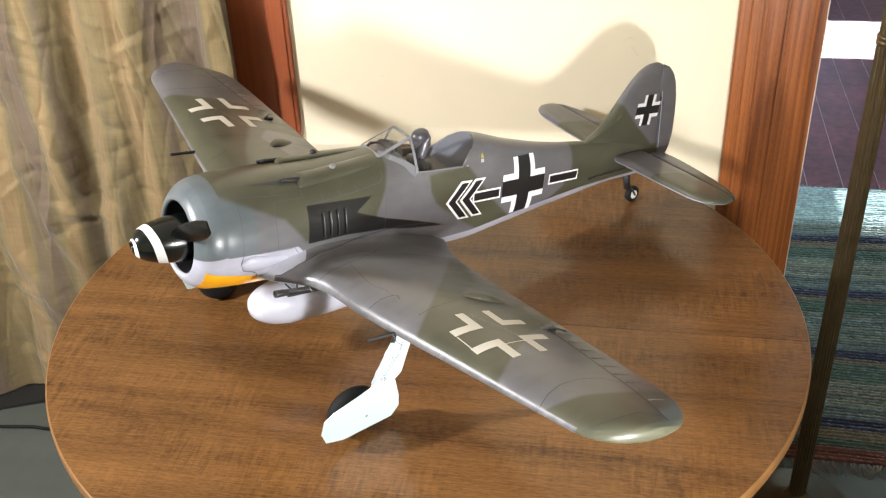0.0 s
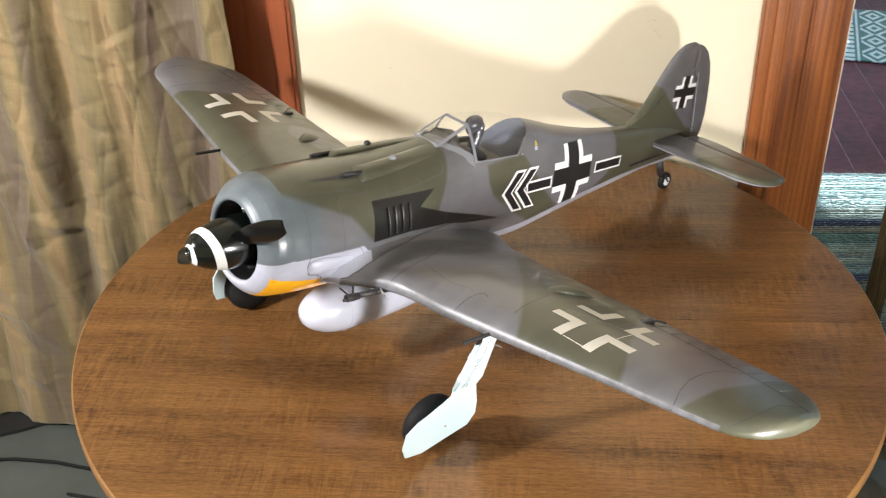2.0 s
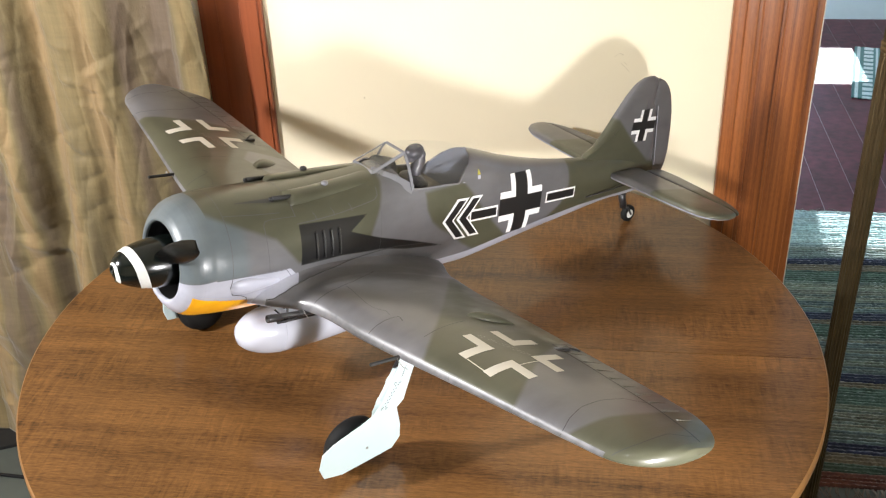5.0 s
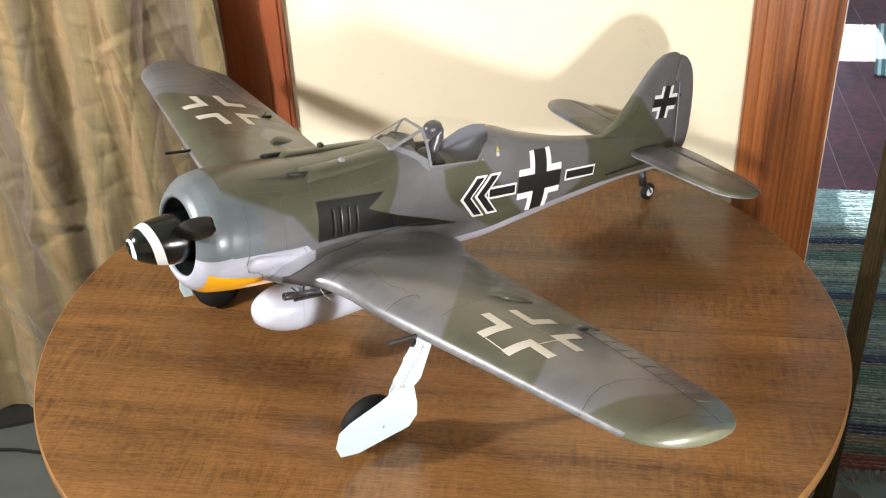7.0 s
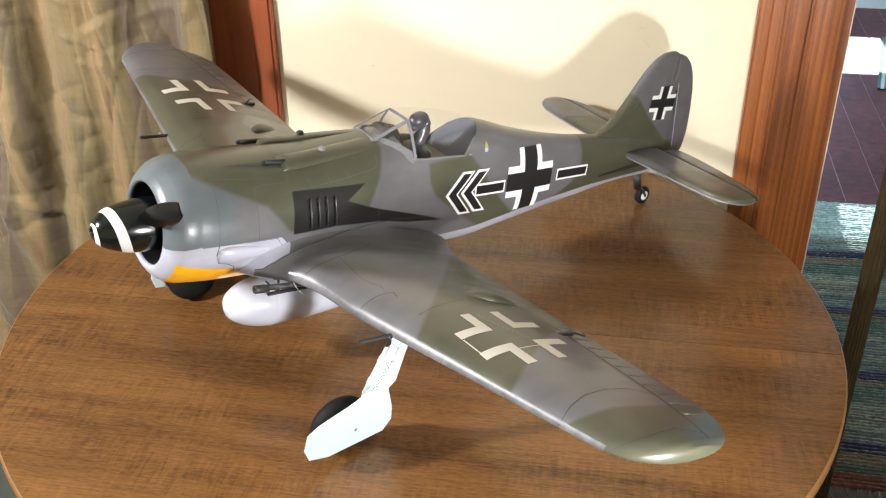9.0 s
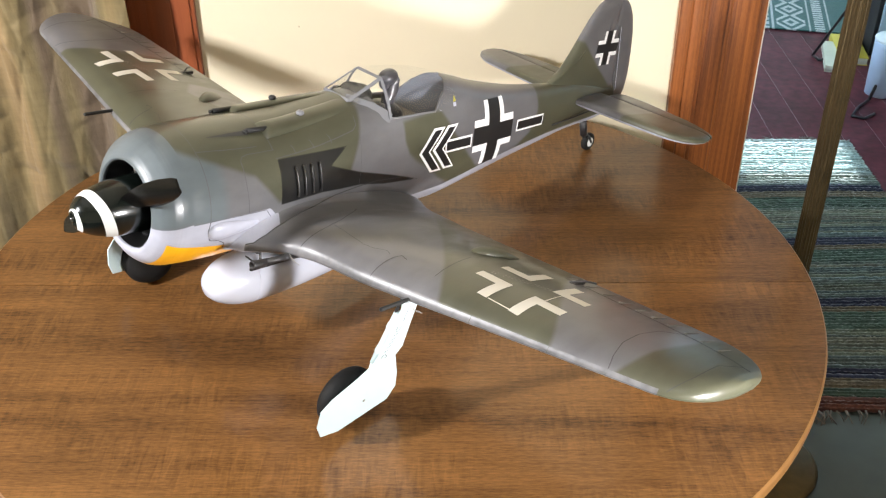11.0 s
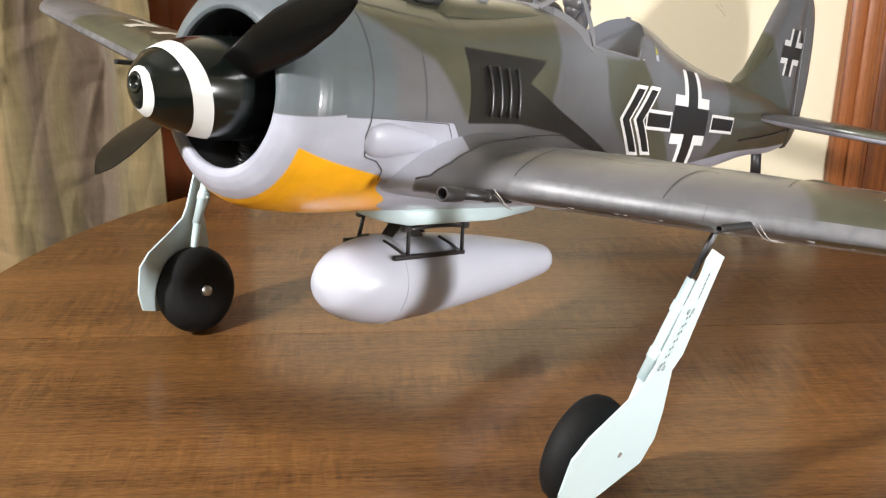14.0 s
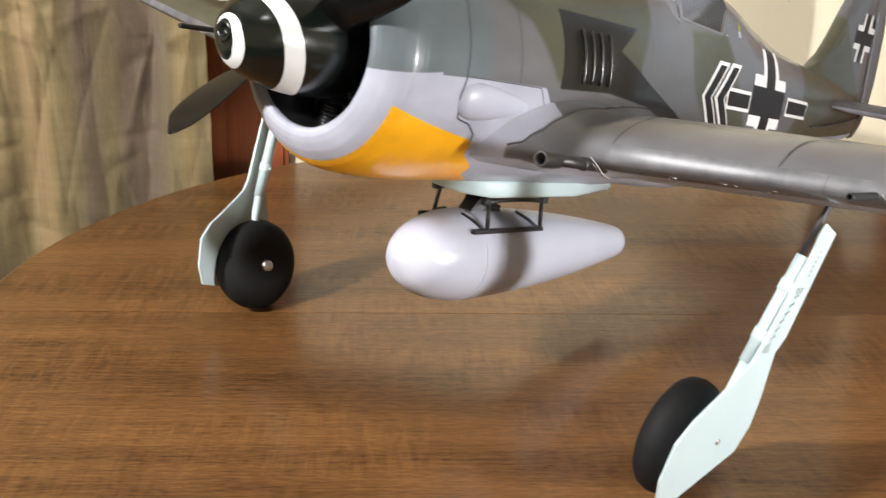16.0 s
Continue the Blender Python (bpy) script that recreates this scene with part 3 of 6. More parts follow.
def floor_lamp():
    e = tagged(new("floor_lamp"), "tall fluted aged-brass floor lamp pole beside the table", "floor lamp")
    x, y = 0.754, 1.72
    e.matrix_world = pose(x, y, 0)
    up = Matrix.Rotation(radians(-90), 4, "Y")

    def fluted(z0, z1, r):
        bm = bmesh.new()
        n = 20
        ring = []
        for z in (z0, z1):
            row = []
            for k in range(n * 4):
                a = 2 * math.pi * k / (n * 4)
                rr = r * (1.0 if k % 4 < 2 else 0.93)
                row.append(bm.verts.new((rr * math.cos(a), rr * math.sin(a), z)))
            ring.append(row)
        for k in range(n * 4):
            bm.faces.new((ring[0][k], ring[0][(k + 1) % (n * 4)], ring[1][(k + 1) % (n * 4)], ring[1][k]))
        return bm

    part("lower_pole", fluted(0.05, 1.156, 0.0192), M_BRASS, e, flat=True)
    part("upper_pole", fluted(1.174, 1.55, 0.0182), M_BRASS, e, flat=True)
    z = 1.165
    part("collar", lathe_bm(bmesh.new(), [(z - 0.010, 0.019), (z - 0.008, 0.0208), (z - 0.002, 0.0208), (z, 0.0195), (z + 0.002, 0.0208), (z + 0.008, 0.0208), (z + 0.010, 0.018)], 32, up), M_BRASS, e)
    part("base", lathe_bm(bmesh.new(), [(0.0, 0.13), (0.012, 0.135), (0.02, 0.125), (0.03, 0.06), (0.05, 0.03), (0.07, 0.021)], 48, up), M_BRASS, e)


floor_lamp()

# ---- the model airplane: x forward along the thrust line, y to its left, z up, from the propeller's hub ----
STANCE = Matrix.Rotation(radians(-11.4), 4, "Y") @ Matrix.Rotation(radians(-2.4), 4, "X")   # nose up on its tail wheel, right wing a little high
P0 = -(STANCE.inverted() @ Vector((0.15, 0.0, 0.311)))     # where it stands on the table
plane = tagged(new("model_airplane"), "grey and olive camouflaged radio-controlled propeller fighter with white-edged crosses", "model airplane")
plane.matrix_world = pose(-0.318, 1.3994, TZ + 0.0005, 0, 0, -143.543) @ STANCE
INV = np.array(P0)


def ppart(name, bm, material, parent=None, label="", flat=False):
    """A part of the airplane, given in the airplane's own axes."""
    top = parent or plane
    bmesh.ops.translate(bm, verts=bm.verts, vec=-P0)
    return part(name, bm, material, top, label, flat)


# stations: x, top, bottom, half width, height of the widest line, roundness
ST = np.array([
    (-0.056, 0.0874, -0.0874, 0.0874, 0.0, 2.0), (-0.068, 0.0886, -0.0888, 0.0884, 0.0, 2.0), (-0.085, 0.0895, -0.0900, 0.0890, 0.0, 2.0),
    (-0.160, 0.0895, -0.0910, 0.0890, 0.0, 2.05), (-0.220, 0.0890, -0.0920, 0.0860, 0.0, 2.15), (-0.300, 0.0950, -0.0940, 0.0800, 0.0, 2.25),
    (-0.360, 0.1010, -0.0950, 0.0720, 0.0, 2.3), (-0.420, 0.1030, -0.0940, 0.0640, 0.0, 2.35), (-0.480, 0.1050, -0.0980, 0.0565, 0.0, 2.35),
    (-0.555, 0.1060, -0.0990, 0.0520, 0.002, 2.3), (-0.640, 0.0850, -0.0870, 0.0450, 0.004, 2.2), (-0.740, 0.0660, -0.0710, 0.0345, 0.006, 2.1),
    (-0.840, 0.0560, -0.0555, 0.0250, 0.008, 2.1), (-0.940, 0.0480, -0.0405, 0.0175, 0.008, 2.0), (-1.020, 0.0400, -0.0355, 0.0100, 0.006, 2.0), (-1.070, 0.0330, -0.0260, 0.0060, 0.004, 2.0)])


def cubic(x, k):
    """Column k of the stations at x, smoothly."""
    xs, ys = ST[::-1, 0], ST[::-1, k]
    m = np.gradient(ys, xs)
    x = np.clip(x, xs[0], xs[-1])
    i = np.clip(np.searchsorted(xs, x) - 1, 0, len(xs) - 2)
    h = xs[i + 1] - xs[i]
    t = (x - xs[i]) / h
    return ((2 * t ** 3 - 3 * t ** 2 + 1) * ys[i] + (t ** 3 - 2 * t ** 2 + t) * h * m[i] + (-2 * t ** 3 + 3 * t ** 2) * ys[i + 1] + (t ** 3 - t ** 2) * h * m[i + 1])


def skin(x, a, lift=0.0):
    """The fuselage's surface at x and angle a (0: left side, 90 degrees: top)."""
    x, a = np.broadcast_arrays(np.asarray(x, float), np.asarray(a, float))
    w, zc, n = cubic(x, 3), cubic(x, 4), cubic(x, 5)
    c, s = np.cos(a), np.sin(a)
    h = np.where(s >= 0, cubic(x, 1) - zc, zc - cubic(x, 2))
    y = (w + lift) * np.sign(c) * np.abs(c) ** (2 / n)
    z = zc + (h + lift) * np.sign(s) * np.abs(s) ** (2 / n)
    return np.stack([x, y, z], -1)


def side(x, z, lift=0.0, sign=1):
    """The point on the fuselage's side at x and height z."""
    x, z = np.broadcast_arrays(np.asarray(x, float), np.asarray(z, float))
    zc, n, w = cubic(x, 4), cubic(x, 5), cubic(x, 3)
    h = np.where(z >= zc, cubic(x, 1) - zc, zc - cubic(x, 2))
    k = np.clip(np.abs(z - zc) / h, 0, 0.999)
    y = w * (1 - k ** n) ** (1 / n) + lift
    return np.stack([x, sign * y, z], -1)


def lerp(v, xs, ys):
    o = np.argsort(xs)
    return np.interp(v, np.array(xs)[o], np.array(ys)[o])


BLACK_SIDE = ((-0.190, 0.055), (-0.312, 0.053), (-0.279, 0.033), (-0.340, 0.011), (-0.415, -0.012), (-0.490, -0.0375), (-0.40, -0.023), (-0.345, -0.0095), (-0.265, -0.0015), (-0.190, -0.0025))
GREEN_CHEV = ((-0.436, 0.0635), (-0.523, 0.0675), (-0.538, 0.052), (-0.5565, 0.0305), (-0.601, -0.0144), (-0.6526, -0.0577), (-0.67, -0.1), (-0.61, -0.1), (-0.580, -0.0703), (-0.540, -0.047), (-0.5046, -0.0219), (-0.475, -0.004), (-0.4531, 0.0132), (-0.4401, 0.0352))
GREEN_NOSE = ((-0.020, 0.12), (-0.030, 0.090), (-0.057, 0.077), (-0.10, 0.062), (-0.150, 0.042), (-0.172, 0.018), (-0.186, 0.002), (-0.20, 0.004), (-0.265, 0.004), (-0.318, -0.002), (-0.321, 0.023), (-0.340, 0.06), (-0.352, 0.09), (-0.353, 0.12))
GREEN_TAIL = ((-0.805, 0.10), (-0.800, 0.055), (-0.800, 0.02), (-0.788, -0.015), (-0.745, -0.05), (-0.72, -0.10), (-1.2, -0.10), (-1.2, 0.01), (-1.040, 0.032), (-0.985, 0.075), (-0.93, 0.125), (-0.88, 0.14))


def paint_fuselage(me, X, Y, Z):
    ang = np.degrees(np.arctan2(Z, np.abs(Y)))
    green = np.maximum.reduce([poly_sdf(X, Z, GREEN_NOSE), poly_sdf(X, Z, GREEN_CHEV), poly_sdf(X, Z, GREEN_TAIL)])
    zl = lerp(X, (0.05, -0.056, -0.110, -0.172, -0.203, -0.218, -0.30, -0.50, -0.56, -0.70, -0.85, -1.00, -1.1), (-0.0028, -0.0028, -0.002, -0.003, -0.036, -0.060, -0.073, -0.069, -0.066, -0.047, -0.033, -0.027, -0.018))
    top = lerp(X, (-0.02, -0.035, -0.11, -0.16), (-19, -21, -31, -58))
    yel = np.minimum.reduce([(top - ang) * 0.0015, -0.026 - X, X + 0.105 + np.maximum(0, -30 - ang) * 0.0015 + 0.004 * np.sin(ang * 0.35)])
    attr(me, green=green, light=zl - Z, yellow=yel, black=poly_sdf(X, Z, BLACK_SIDE), dark_grey=np.minimum((X + 0.103) * 0.6, Z + 0.0035))


SILL = ((-0.380, 0.108), (-0.400, 0.079), (-0.412, 0.0715), (-0.430, 0.0700), (-0.511, 0.0665), (-0.5600, 0.115))


def fuselage():
    xs = np.concatenate([np.linspace(-0.056, -0.56, 220), np.linspace(-0.563, -1.07, 150)])
    an = np.linspace(0, 2 * np.pi, 200, endpoint=False)
    P = skin(xs[:, None], an[None, :])
    c = 0.25 * (P[:-1] + P[1:] + np.roll(P[:-1], -1, 1) + np.roll(P[1:], -1, 1))
    hole = poly_sdf(c[..., 0], c[..., 2], SILL + ((-0.52, 0.2), (-0.40, 0.2))) > 0
    me = grid_mesh("fuselage", P - INV, closed_v=True, keep=~hole)
    v = P.reshape(-1, 3)
    paint_fuselage(me, v[:, 0], v[:, 1], v[:, 2])
    ob = put("fuselage", me, CAMO, plane, "grey and olive camouflaged foam fuselage with pale underside")
    bm = bmesh.new()
    pts = P[-1]
    bm.faces.new([bm.verts.new(p) for p in pts])
    ppart("tail_end", bm, M_LIGHT, ob)
    return ob


FUS = fuselage()


def cowl_ring():
    prof = [(-0.0565, 0.0874), (-0.048, 0.0862), (-0.0415, 0.0848), (-0.0395, 0.0841), (-0.0375, 0.0835), (-0.032, 0.0814), (-0.025, 0.0767), (-0.019, 0.0712), (-0.0150, 0.0657), (-0.0130, 0.0615), (-0.0126, 0.0580), (-0.0145, 0.0556), (-0.024, 0.0545), (-0.070, 0.0542)]
    an = np.linspace(0, 2 * np.pi, 120, endpoint=False)
    pr = np.array(prof)
    t = np.linspace(0, len(pr) - 1, 60)
    pr = np.stack([np.interp(t, np.arange(len(pr)), pr[:, k]) for k in (0, 1)], 1)
    P = np.stack([np.repeat(pr[:, :1], 120, 1), pr[:, 1:] * np.cos(an), pr[:, 1:] * np.sin(an)], -1)
    v = P.reshape(-1, 3).copy()
    P[..., 1] += 0.004 * np.clip((P[..., 0] + 0.056) / 0.035, 0, 1) + np.where(np.arange(60)[:, None] > 50, 0.004 * np.clip((-0.02 - P[..., 0]) / 0.035, 0, 1), 0)
    me = grid_mesh("cowl_ring", P - INV, closed_v=True)
    far = np.full(len(v), -1.0)
    ang = np.degrees(np.arctan2(v[:, 2], np.abs(v[:, 1])))
    yel = np.minimum(np.where(np.hypot(v[:, 1], v[:, 2]) > 0.066, (np.interp(-v[:, 0], (0.02, 0.035, 0.11), (-19, -21, -31)) - ang) * 0.0015, -1), -0.026 - v[:, 0])
    dip = 0.0010 + 0.0050 * np.clip((v[:, 0] + 0.056) / 0.043, 0, 1)
    attr(me, green=far, light=-v[:, 2] - dip, yellow=yel, black=np.where((np.hypot(v[:, 1], v[:, 2]) < 0.0552) & (v[:, 0] < -0.018), 1.0, -1.0), dark_grey=v[:, 2] + dip)
    put("cowl_ring", me, CAMO, plane, "rounded grey cowl lip")
    bm = lathe_bm(bmesh.new(), [(-0.069, 0.0600), (-0.068, 0.001)], 48, Matrix.Translation((0, 0.004, 0)), caps=False)
    ppart("firewall", bm, M_DARK, plane, "black engine bay behind the propeller")
    for k in range(9):
        a = 2 * math.pi * (k + 0.3) / 9
        m = Matrix.Rotation(a, 4, "X")
        fins = [(0.018, 0.0072)]
        for j in range(6):
            fins += [(0.0239 + 0.0055 * j, 0.0072), (0.024 + 0.0055 * j, 0.0095), (0.0265 + 0.0055 * j, 0.0095), (0.0266 + 0.0055 * j, 0.0072)]
        bm = lathe_bm(bmesh.new(), fins + [(0.055, 0.0072)], 14, m @ Matrix.Translation((-0.055, 0, 0)) @ Matrix.Rotation(radians(-90), 4, "Y"))
        ppart("engine_cylinder", bm, M_ENGINE, plane, "gloss black dummy engine cylinder")
        rod = [m @ Vector((-0.042, 0.007, 0.030)), m @ Vector((-0.046, 0.008, 0.052))]
        ppart("push_rod_tube", tube_bm(bmesh.new(), rod, 0.0011, 8), M_METAL if k in (1, 2, 7) else M_ENGINE, plane)


cowl_ring()


HUB = Matrix.Translation((0.0, 0.0075, 0.001))


def spin_radius(x):
    t = np.clip((x + 0.030) / 0.0895, 0, 1)
    return np.maximum(0.0366 * (1 - t ** 2.33) ** 0.41, 0.0)


def spinner():
    x = 0.0587 - 0.0887 * np.linspace(0, 1, 60) ** 1.6
    ob = ppart("spinner", lathe_bm(bmesh.new(), [(float(q), float(spin_radius(q))) for q in x], 64, HUB, caps=False), M_SPIN, plane, "gloss black spinner with a white spiral")
    ppart("spinner_back", lathe_bm(bmesh.new(), [(-0.036, 0.030), (-0.034, 0.0355), (-0.030, 0.0370), (-0.0295, 0.02)], 56, HUB), M_SPIN, ob)
    ppart("spinner_nut", lathe_bm(bmesh.new(), [(0.052, 0.0075), (0.0592, 0.0072), (0.0602, 0.0060), (0.0590, 0.0035), (0.0570, 0.0030)], 24, HUB), M_SPIN, ob)
    # the spiral widens as it winds back from the tip
    turn = (-430, -360, -270, -225, -180, -100, -20, 35, 80, 105, 140, 157, 200, 250)
    fore = (0.0590, 0.0589, 0.0588, 0.0575, 0.0528, 0.0500, 0.0465, 0.0432, 0.0368, 0.0332, 0.0255, 0.0224, 0.0130, 0.0020)
    back = (0.0588, 0.0578, 0.0558, 0.0520, 0.0470, 0.0415, 0.0358, 0.0312, 0.0236, 0.0190, 0.0110, 0.0055, -0.0060, -0.0180)
    a = np.linspace(-430, 250, 240)
    f, b = np.interp(a, turn, fore), np.interp(a, turn, back)
    ker = np.ones(13) / 13
    f, b = (np.convolve(np.pad(q, 6, "edge"), ker, "valid") for q in (f, b))
    k = np.linspace(0, 1, 14)
    X = f[:, None] + (b - f)[:, None] * k
    an = np.radians(90 - a)[:, None]
    r = spin_radius(X) + 0.00035
    P = np.stack([X + 0.0002, 0.0075 + r * np.cos(an), 0.001 + r * np.sin(an)], -1)
    put("spiral", grid_mesh("spiral", P - INV), M_SPINWHITE, ob, "white painted spiral")


spinner()


def blade(name, roll):
    """One propeller blade: twisted, cambered, widest before the middle, with a slanting tip."""
    n, k = 40, 24
    P = np.zeros((n, k, 3))
    for i, r in enumerate(np.linspace(0.026, 0.149, n)):
        t = (r - 0.026) / 0.123
        chord = float(np.interp(t, (0, 0.10, 0.3, 0.5, 0.75, 0.93, 1.0), (0.0235, 0.0265, 0.0320, 0.0345, 0.0305, 0.0225, 0.0165)))
        tw = math.radians(54 - 40 * t ** 0.8)
        th = 0.15 * (1 - 0.5 * t)
        for j in range(k):
            a = 2 * math.pi * j / k
            cx = 0.5 * chord * math.cos(a)
            cy = 0.5 * chord * th * math.sin(a) * (1 + 0.3 * math.cos(a)) + 0.05 * chord * (1 - (2 * cx / chord) ** 2)
            P[i, j] = (-cx * math.sin(tw) + cy * math.cos(tw), cx * math.cos(tw) + cy * math.sin(tw), r - 0.25 * cx * max(0.0, (t - 0.85) / 0.15))
    bm = bmesh.new()
    V = [[bm.verts.new(p) for p in row] for row in P]
    for a, b in zip(V, V[1:]):
        for j in range(k):
            bm.faces.new((a[j], a[(j + 1) % k], b[(j + 1) % k], b[j]))
    bm.faces.new(V[-1])
    bm.faces.new(V[0][::-1])
    bmesh.ops.transform(bm, matrix=HUB @ Matrix.Rotation(radians(roll), 4, "X"), verts=bm.verts)
    ppart(name, bm, M_PROP, plane, "black nylon propeller blade")


blade("propeller_blade", -57.0)
blade("propeller_blade", 123.0)

# ---- wing ----
DI_LEFT, DI_RIGHT = 0.1065, 0.0900
WLE = ((0.0, -0.120), (0.085, -0.128), (0.110, -0.150), (0.150, -0.170), (0.26, -0.182), (0.46, -0.212), (0.60, -0.233), (0.70, -0.249))
WTE = ((0.0, -0.500), (0.06, -0.492), (0.090, -0.474), (0.125, -0.455), (0.170, -0.446), (0.26, -0.441), (0.46, -0.432), (0.60, -0.424), (0.70, -0.417))


def along(y, pts):
    """A smooth line through (y, x) points."""
    ys, xs = (np.array(q) for q in zip(*pts))
    m = np.gradient(xs, ys)
    y = np.clip(np.abs(y), ys[0], ys[-1])
    i = np.clip(np.searchsorted(ys, y) - 1, 0, len(ys) - 2)
    h = ys[i + 1] - ys[i]
    t = (y - ys[i]) / h
    return (2 * t ** 3 - 3 * t ** 2 + 1) * xs[i] + (t ** 3 - 2 * t ** 2 + t) * h * m[i] + (-2 * t ** 3 + 3 * t ** 2) * xs[i + 1] + (t ** 3 - t ** 2) * h * m[i + 1]


def planform(y):
    """Leading and trailing edge; the tip is rounded."""
    le, te = along(y, WLE), along(y, WTE)
    kl = np.maximum(1 - np.clip((np.abs(y) - 0.630) / 0.0685, 0, 1) ** 2.5, 0) ** 0.48
    kt = np.maximum(1 - np.clip((np.abs(y) - 0.606) / 0.0925, 0, 1) ** 2.4, 0) ** 0.48
    mid = 0.45 * le + 0.55 * te
    return mid + (le - mid) * kl, mid + (te - mid) * kt


def wing_frame(y, s=None):
    s = np.sign(y) if s is None else s
    y = np.abs(y)
    le, te = planform(y)
    thick = np.interp(y, (0, 0.08, 0.11, 0.16, 0.6, 0.66, 0.685, 0.694, 0.6983), (0.046, 0.046, 0.042, 0.038, 0.022, 0.0195, 0.0165, 0.0125, 0.004))
    z0 = -0.060 + np.where(s > 0, DI_LEFT, DI_RIGHT) * y - np.interp(y, (0.07, 0.09, 0.14), (0.008, 0.007, 0.0))
    fil = np.interp(y, (0.05, 0.075, 0.092, 0.12), (0.036, 0.022, 0.009, 0.0))
    return le, te, thick, z0, fil


def section(t):
    """Half thickness of the wing's section, as a part of its greatest."""
    return (0.2969 * np.sqrt(t) - 0.126 * t - 0.3516 * t ** 2 + 0.2843 * t ** 3 - 0.1036 * t ** 4) / 0.1


def crown(y):
    """How much of the thickness lies over the chord line."""
    return np.interp(np.abs(y), (0.08, 0.16, 0.30), (0.76, 0.93, 1.0))


def wing_top(x, y, lift=0.0):
    le, te, th, z0, fil = wing_frame(y)
    t = np.clip((le - x) / np.maximum(le - te, 1e-4), 0, 1)
    z = z0 + (crown(y) * th + fil) * section(t) + 0.0095 * (0.3 - t) * (le - te) / 0.25
    return np.stack([x + 0 * y, y + 0 * x, z + lift], -1)


def moved_up(x, y):
    """Marks set out on the chord plane, carried to the crowned skin."""
    le, te = planform(y)
    s = section(np.clip((le - x) / np.maximum(le - te, 1e-4), 0, 1))
    return x + 0.0093 * s, y + 0.0126 * s


WING_GREEN_L = (((-0.10, 0.405), (-0.202, 0.362), (-0.26, 0.312), (-0.332, 0.245), (-0.43, 0.145), (-0.52, 0.10), (-0.52, 0.36), (-0.42, 0.40), (-0.345, 0.432), (-0.280, 0.472), (-0.221, 0.512), (-0.10, 0.56)),
                ((-0.1, 0.585), (-0.23, 0.587), (-0.294, 0.590), (-0.359, 0.606), (-0.42, 0.62), (-0.42, 0.8), (-0.1, 0.8)))
WING_GREEN_R = (((-0.1, -0.55), (-0.239, -0.547), (-0.29, -0.515), (-0.338, -0.499), (-0.42, -0.47), (-0.46, -0.46), (-0.47, -0.34), (-0.36, -0.37), (-0.33, -0.33), (-0.36, -0.25), (-0.50, -0.15), (-0.5, 0.0), (-0.05, 0.0), (-0.1, -0.3)),)


ROOT_PALE = ((-0.05, 0.0), (-0.05, 0.086), (-0.134, 0.091), (-0.142, 0.0985), (-0.156, 0.1045), (-0.176, 0.1055), (-0.186, 0.090), (-0.190, 0.0))


def wing(side_):
    n, k = 200, 60
    y = np.concatenate([np.linspace(0.03, 0.6, 150), 0.6 + 0.0985 * np.sin(np.linspace(0.02, math.pi / 2, 50))])
    t = (1 - np.cos(np.linspace(0, math.pi, k))) / 2
    le, te, th, z0, fil = wing_frame(y, side_)
    ch = le - te
    top = z0[:, None] + (crown(y) * th + fil)[:, None] * section(t) + 0.0095 * (0.3 - t) * ch[:, None] / 0.25
    bot = z0[:, None] - (0.38 * th * np.interp(y, (0.06, 0.16), (0.45, 1.0)))[:, None] * section(t) + 0.0095 * (0.3 - t) * ch[:, None] / 0.25
    X = le[:, None] - t * ch[:, None]
    Y = np.repeat(y[:, None], k, 1)
    up = np.stack([X, Y, top], -1)[:, ::-1]
    dn = np.stack([X, Y, bot], -1)[:, 1:]
    P = np.concatenate([up, dn], 1)
    edge_d = np.concatenate([t[::-1], -t[1:]])[None, :] * ch[:, None]
    P[..., 1] *= side_
    me = grid_mesh("wing", (P if side_ < 0 else P[:, ::-1]) - INV)
    v = (P if side_ < 0 else P[:, ::-1]).reshape(-1, 3)
    ed = (edge_d if side_ < 0 else edge_d[:, ::-1]).ravel()
    gs = WING_GREEN_L if side_ > 0 else WING_GREEN_R
    green = np.maximum.reduce([poly_sdf(2 * v[:, 0] - moved_up(v[:, 0], v[:, 1])[0], 2 * v[:, 1] - moved_up(v[:, 0], v[:, 1])[1], g) for g in gs])
    far = np.full(len(v), -1.0)
    attr(me, green=green, light=np.maximum(-ed - 0.014, poly_sdf(v[:, 0], np.abs(v[:, 1]), ROOT_PALE)), yellow=far, black=far, dark_grey=far)
    return put("left_wing" if side_ > 0 else "right_wing", me, CAMO, plane, "grey and olive camouflaged foam wing with pale underside")


WL, WR = wing(1), wing(-1)

# ---- tail ----
FIN = ((-0.845, 0.050), (-0.875, 0.068), (-0.900, 0.100), (-0.920, 0.132), (-0.945, 0.170), (-0.965, 0.192), (-0.985, 0.203), (-1.010, 0.206), (-1.027, 0.200), (-1.027, 0.150), (-1.036, 0.149), (-1.061, 0.040), (-1.063, 0.010), (-0.93, 0.010))
RUD = ((-1.0225, 0.2015), (-1.047, 0.1945), (-1.062, 0.182), (-1.074, 0.165), (-1.088, 0.130), (-1.098, 0.090), (-1.106, 0.045), (-1.105, 0.010), (-1.093, -0.015), (-1.080, -0.028), (-1.066, -0.030), (-1.0635, 0.010), (-1.0590, 0.040), (-1.0340, 0.149), (-1.0225, 0.151))


